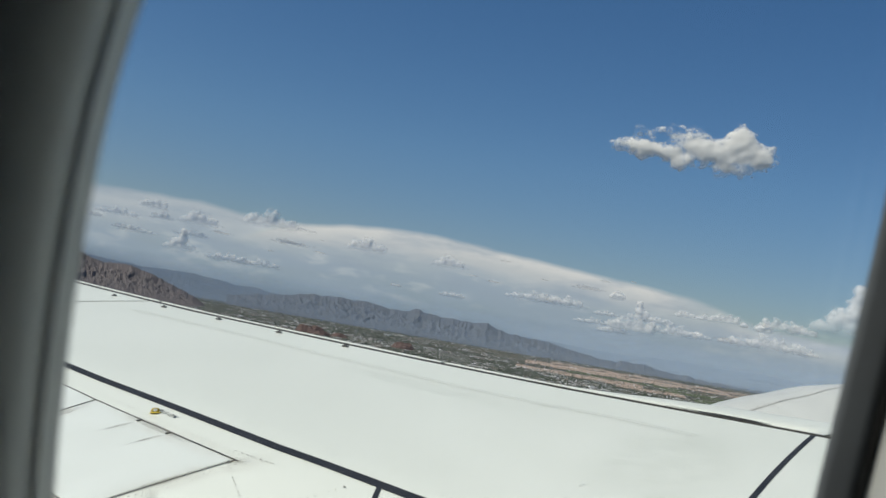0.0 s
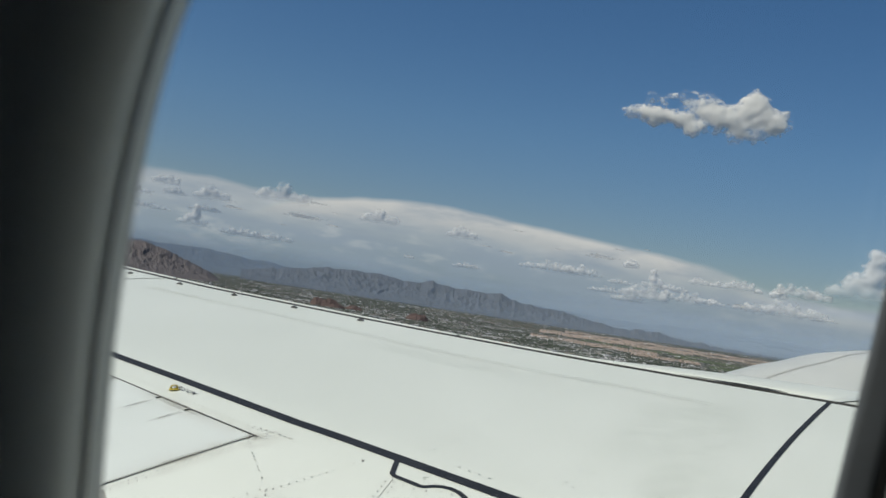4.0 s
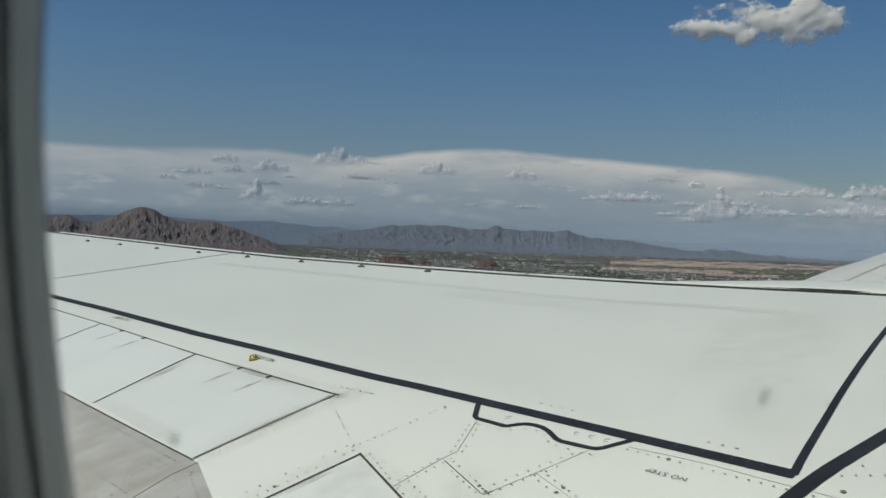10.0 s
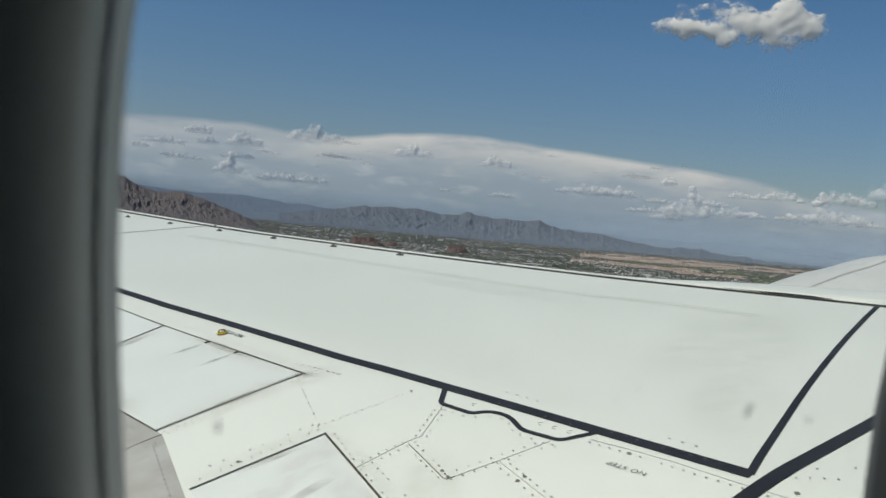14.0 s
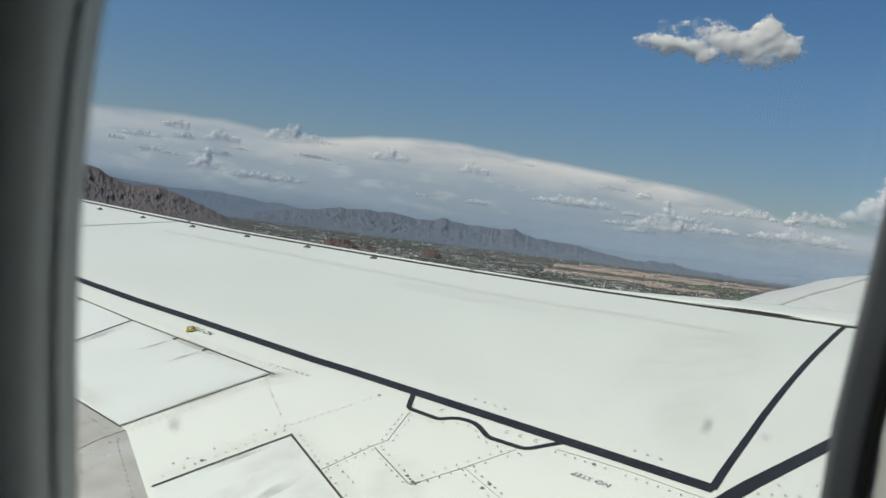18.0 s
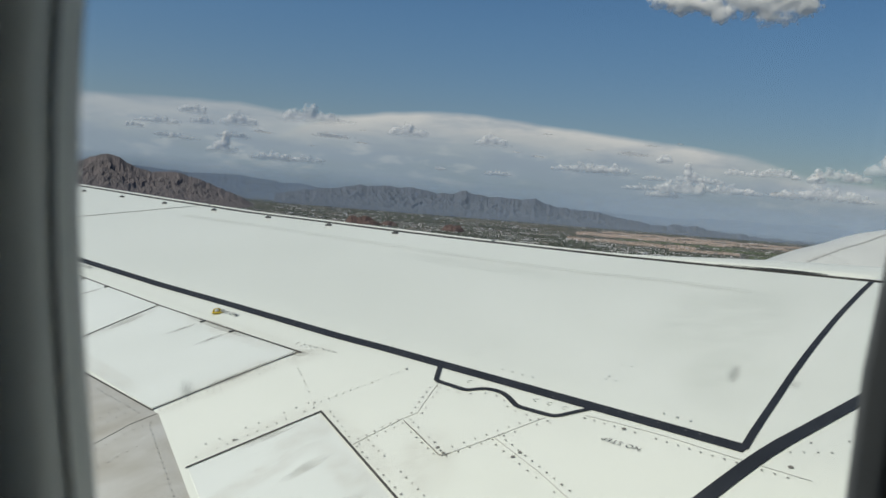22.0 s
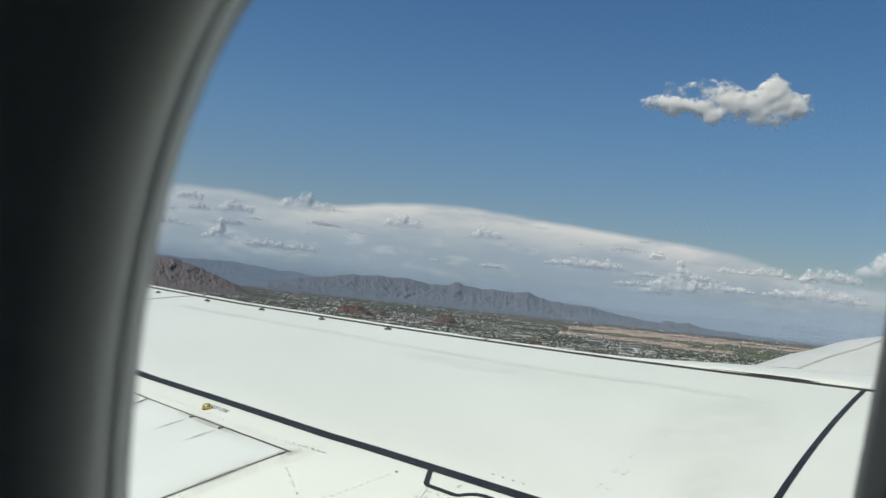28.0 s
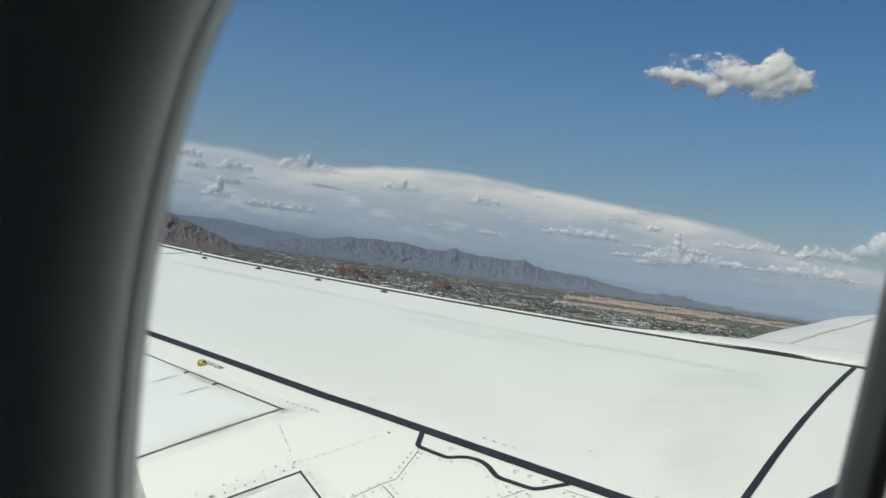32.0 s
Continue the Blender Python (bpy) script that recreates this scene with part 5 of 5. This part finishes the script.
def build_cloud(name, lobes, seed, steps, span, depth, mat, ragged=0.3, grain=9.0, under=0.0, rim=0.45, soft=14, melt=(-2.0, -1.0), billow=0.45):
    """A cumulus body that swells towards the viewer where its puffs pile up and frays out at its rim.
    lobes: (x, z, radius x, radius z, weight) in a cloud about 1 wide; under: how far its face leans over, as a flat cloud's underside does;
    melt: the heights between which its base melts into the haze."""
    nx, nz = steps
    x0, x1, z0, z1 = span
    swell, dense = np.zeros((nx + 1, nz + 1)), np.full((nx + 1, nz + 1), -1.0)
    for i in range(nx + 1):
        x = x0 + (x1 - x0) * i / nx
        for j in range(nz + 1):
            z = z0 + (z1 - z0) * j / nz
            wx = x + 0.022 * noise.fractal((x * grain, z * grain, seed + 20), 0.8, 2.1, 4)
            wz = z + 0.022 * noise.fractal((x * grain, z * grain, seed + 40), 0.8, 2.1, 4)
            fields = sorted((w - max(w, 0.5) * (((wx - lx) / rx) ** 2 + ((wz - lz) / rz) ** 2) for lx, lz, rx, rz, w in lobes), reverse=True)
            body = fields[0] + 0.3 * max(fields[1], 0.0)
            if body < -0.8:
                continue
            fray = noise.fractal((x * grain * 2.0, z * grain * 2.4, seed + 7), 0.75, 2.1, 6)
            puff = abs(noise.fractal((x * grain * 0.7, z * grain * 0.8, seed), 1.0, 2.1, 3))
            dense[i, j] = body + 0.12 + ragged * fray
            swell[i, j] = max(body + 0.1, 0.0) ** 0.6 * (1 - billow * puff)
    for _ in range(soft):
        p = np.pad(swell, 1)
        swell = (p[1:-1, 1:-1] * 2 + p[:-2, 1:-1] + p[2:, 1:-1] + p[1:-1, :-2] + p[1:-1, 2:]) / 6
    index, verts, cover, faces = {}, [], [], []
    for i in range(nx + 1):
        for j in range(nz + 1):
            if dense[i, j] > -0.06:
                x, z = x0 + (x1 - x0) * i / nx, z0 + (z1 - z0) * j / nz
                index[i, j] = len(verts)
                verts.append((x, -depth * swell[i, j] - under * z, z))
                cover.append(smooth(-0.03, rim, dense[i, j]) * smooth(melt[0], melt[1], z))
    for i in range(nx):
        for j in range(nz):
            q = [index.get((i + a, j + b)) for a, b in ((0, 0), (1, 0), (1, 1), (0, 1))]
            if None not in q:
                faces.append(tuple(q))
    me = bpy.data.meshes.new(name)
    me.from_pydata(verts, [], faces)
    me.attributes.new("thickness", "FLOAT", "POINT").data.foreach_set("value", cover)
    me.materials.append(mat)
    me.polygons.foreach_set("use_smooth", [True] * len(me.polygons))
    me.update()
    return me


# the single cumulus high on the bow side: a flat tail, a hanging middle, thin torn wisps over it and a tall head
HEAP = ((-0.43, -0.02, 0.085, 0.048, 0.6), (-0.35, -0.022, 0.10, 0.056, 0.85), (-0.26, -0.04, 0.13, 0.060, 1.0), (-0.15, -0.045, 0.12, 0.066, 0.9), (-0.055, -0.095, 0.082, 0.064, 0.85), (-0.05, 0.03, 0.10, 0.095, 0.6),
        (0.06, -0.005, 0.15, 0.10, 1.0), (0.18, -0.02, 0.16, 0.105, 1.1), (0.29, 0.06, 0.112, 0.116, 1.3), (0.36, -0.01, 0.135, 0.10, 1.25), (0.44, -0.05, 0.075, 0.042, 0.75), (0.23, -0.095, 0.15, 0.06, 0.55))
WISPS = ((-0.33, 0.075, 0.07, 0.05, 0.16), (-0.26, 0.055, 0.05, 0.06, 0.2), (-0.19, 0.09, 0.10, 0.035, 0.22), (-0.10, 0.09, 0.08, 0.05, 0.32), (-0.13, 0.03, 0.08, 0.035, 0.2), (-0.22, 0.012, 0.09, 0.035, 0.25), (0.02, 0.07, 0.09, 0.045, 0.5))
cloud_r = 3600
width = cloud_r * radians(9.6)
x, y, z = polar(39.4, cloud_r, EYE_HEIGHT + cloud_r * math.tan(radians(13.05)))
ob = new("cumulus_cloud", build_cloud("cumulus_cloud", HEAP + WISPS, 3.3, (420, 160), (-0.56, 0.56, -0.2, 0.22), 0.055, CLOUD, 0.45, 11.0, 0.0, 0.95, 50, billow=0.22))
ob.matrix_world = pose(x, y, z, 0, 0, -39.4) @ Matrix.Diagonal((width, width, width, 1))
tagged(ob, "single bright white cumulus cloud in blue sky", "cloud")


def heap(seed, count, tall, wide=0.36):
    """The lobes of a flat-based heap: bumps of uneven height along a level base."""
    rnd = random.Random(seed)
    out = [(0.0, 0.0, 0.5, 0.3 * tall, 0.55)]
    for k in range(count):
        lx = wide * (2 * (k + rnd.uniform(0.2, 0.8)) / count - 1)
        h = tall * rnd.uniform(0.5, 1.0) * (1.1 - 1.3 * abs(lx))
        out.append((lx, 0.35 * h, rnd.uniform(0.09, 0.17), max(h, 0.03), rnd.uniform(0.6, 1.0)))
    return out


SMALL_KINDS = [
    ("small_cumulus", "small sunlit cumulus with a flat grey base", [build_cloud("small_cumulus", heap(60 + k, 6, 0.23), 5.1 * k + 1, (110, 60), (-0.6, 0.6, -0.16, 0.44), 0.10, SOFT_CLOUD, 0.42, 7.0, 0.12, 1.1, 6, (-0.08, 0.14), 0.3) for k in range(3)]),
    ("cloud_streak", "thin flat grey cloud seen from below", [build_cloud("cloud_streak", [(0, 0, 0.5, 0.055, 0.6), (-0.15 + 0.3 * k, 0.02, 0.25, 0.06, 0.7)], 3.3 * k + 2, (110, 36), (-0.6, 0.6, -0.14, 0.16), 0.03, SOFT_CLOUD, 0.35, 7.0, 1.6, 1.0, 3) for k in range(2)]),
    ("cumulus_tower", "towering hazy cumulus cloud", [build_cloud("cumulus_tower", heap(80, 5, 0.2) + [(0.05, 0.22, 0.17, 0.22, 1.0), (0.08, 0.42, 0.13, 0.16, 0.9), (-0.12, 0.14, 0.16, 0.16, 0.8)], 8.0, (100, 90), (-0.6, 0.6, -0.2, 0.66), 0.12, SOFT_CLOUD, 0.45, 6.0, 0.1, 1.0, 7, (-0.12, 0.25), 0.3)]),
    ("cumulus_row", "faint row of hazy cumulus puffs", [build_cloud("cumulus_row", heap(90 + k, 9, 0.17, 0.45), 4.4 * k + 3, (120, 44), (-0.62, 0.62, -0.16, 0.34), 0.07, SOFT_CLOUD, 0.6, 9.0, 0.15, 1.3, 5, (-0.08, 0.10), 0.3) for k in range(3)]),
    ("cloud_puff", "single small white cloud puff", [build_cloud("cloud_puff", [(0, 0.05, 0.4, 0.3, 1.0), (-0.2, -0.05, 0.3, 0.2, 0.8), (0.22, -0.03, 0.25, 0.2, 0.8)], 6.0, (50, 40), (-0.6, 0.6, -0.36, 0.46), 0.2, SOFT_CLOUD, 0.4, 4.0, 0.1, 0.9, 3, (-0.3, 0.1))])]
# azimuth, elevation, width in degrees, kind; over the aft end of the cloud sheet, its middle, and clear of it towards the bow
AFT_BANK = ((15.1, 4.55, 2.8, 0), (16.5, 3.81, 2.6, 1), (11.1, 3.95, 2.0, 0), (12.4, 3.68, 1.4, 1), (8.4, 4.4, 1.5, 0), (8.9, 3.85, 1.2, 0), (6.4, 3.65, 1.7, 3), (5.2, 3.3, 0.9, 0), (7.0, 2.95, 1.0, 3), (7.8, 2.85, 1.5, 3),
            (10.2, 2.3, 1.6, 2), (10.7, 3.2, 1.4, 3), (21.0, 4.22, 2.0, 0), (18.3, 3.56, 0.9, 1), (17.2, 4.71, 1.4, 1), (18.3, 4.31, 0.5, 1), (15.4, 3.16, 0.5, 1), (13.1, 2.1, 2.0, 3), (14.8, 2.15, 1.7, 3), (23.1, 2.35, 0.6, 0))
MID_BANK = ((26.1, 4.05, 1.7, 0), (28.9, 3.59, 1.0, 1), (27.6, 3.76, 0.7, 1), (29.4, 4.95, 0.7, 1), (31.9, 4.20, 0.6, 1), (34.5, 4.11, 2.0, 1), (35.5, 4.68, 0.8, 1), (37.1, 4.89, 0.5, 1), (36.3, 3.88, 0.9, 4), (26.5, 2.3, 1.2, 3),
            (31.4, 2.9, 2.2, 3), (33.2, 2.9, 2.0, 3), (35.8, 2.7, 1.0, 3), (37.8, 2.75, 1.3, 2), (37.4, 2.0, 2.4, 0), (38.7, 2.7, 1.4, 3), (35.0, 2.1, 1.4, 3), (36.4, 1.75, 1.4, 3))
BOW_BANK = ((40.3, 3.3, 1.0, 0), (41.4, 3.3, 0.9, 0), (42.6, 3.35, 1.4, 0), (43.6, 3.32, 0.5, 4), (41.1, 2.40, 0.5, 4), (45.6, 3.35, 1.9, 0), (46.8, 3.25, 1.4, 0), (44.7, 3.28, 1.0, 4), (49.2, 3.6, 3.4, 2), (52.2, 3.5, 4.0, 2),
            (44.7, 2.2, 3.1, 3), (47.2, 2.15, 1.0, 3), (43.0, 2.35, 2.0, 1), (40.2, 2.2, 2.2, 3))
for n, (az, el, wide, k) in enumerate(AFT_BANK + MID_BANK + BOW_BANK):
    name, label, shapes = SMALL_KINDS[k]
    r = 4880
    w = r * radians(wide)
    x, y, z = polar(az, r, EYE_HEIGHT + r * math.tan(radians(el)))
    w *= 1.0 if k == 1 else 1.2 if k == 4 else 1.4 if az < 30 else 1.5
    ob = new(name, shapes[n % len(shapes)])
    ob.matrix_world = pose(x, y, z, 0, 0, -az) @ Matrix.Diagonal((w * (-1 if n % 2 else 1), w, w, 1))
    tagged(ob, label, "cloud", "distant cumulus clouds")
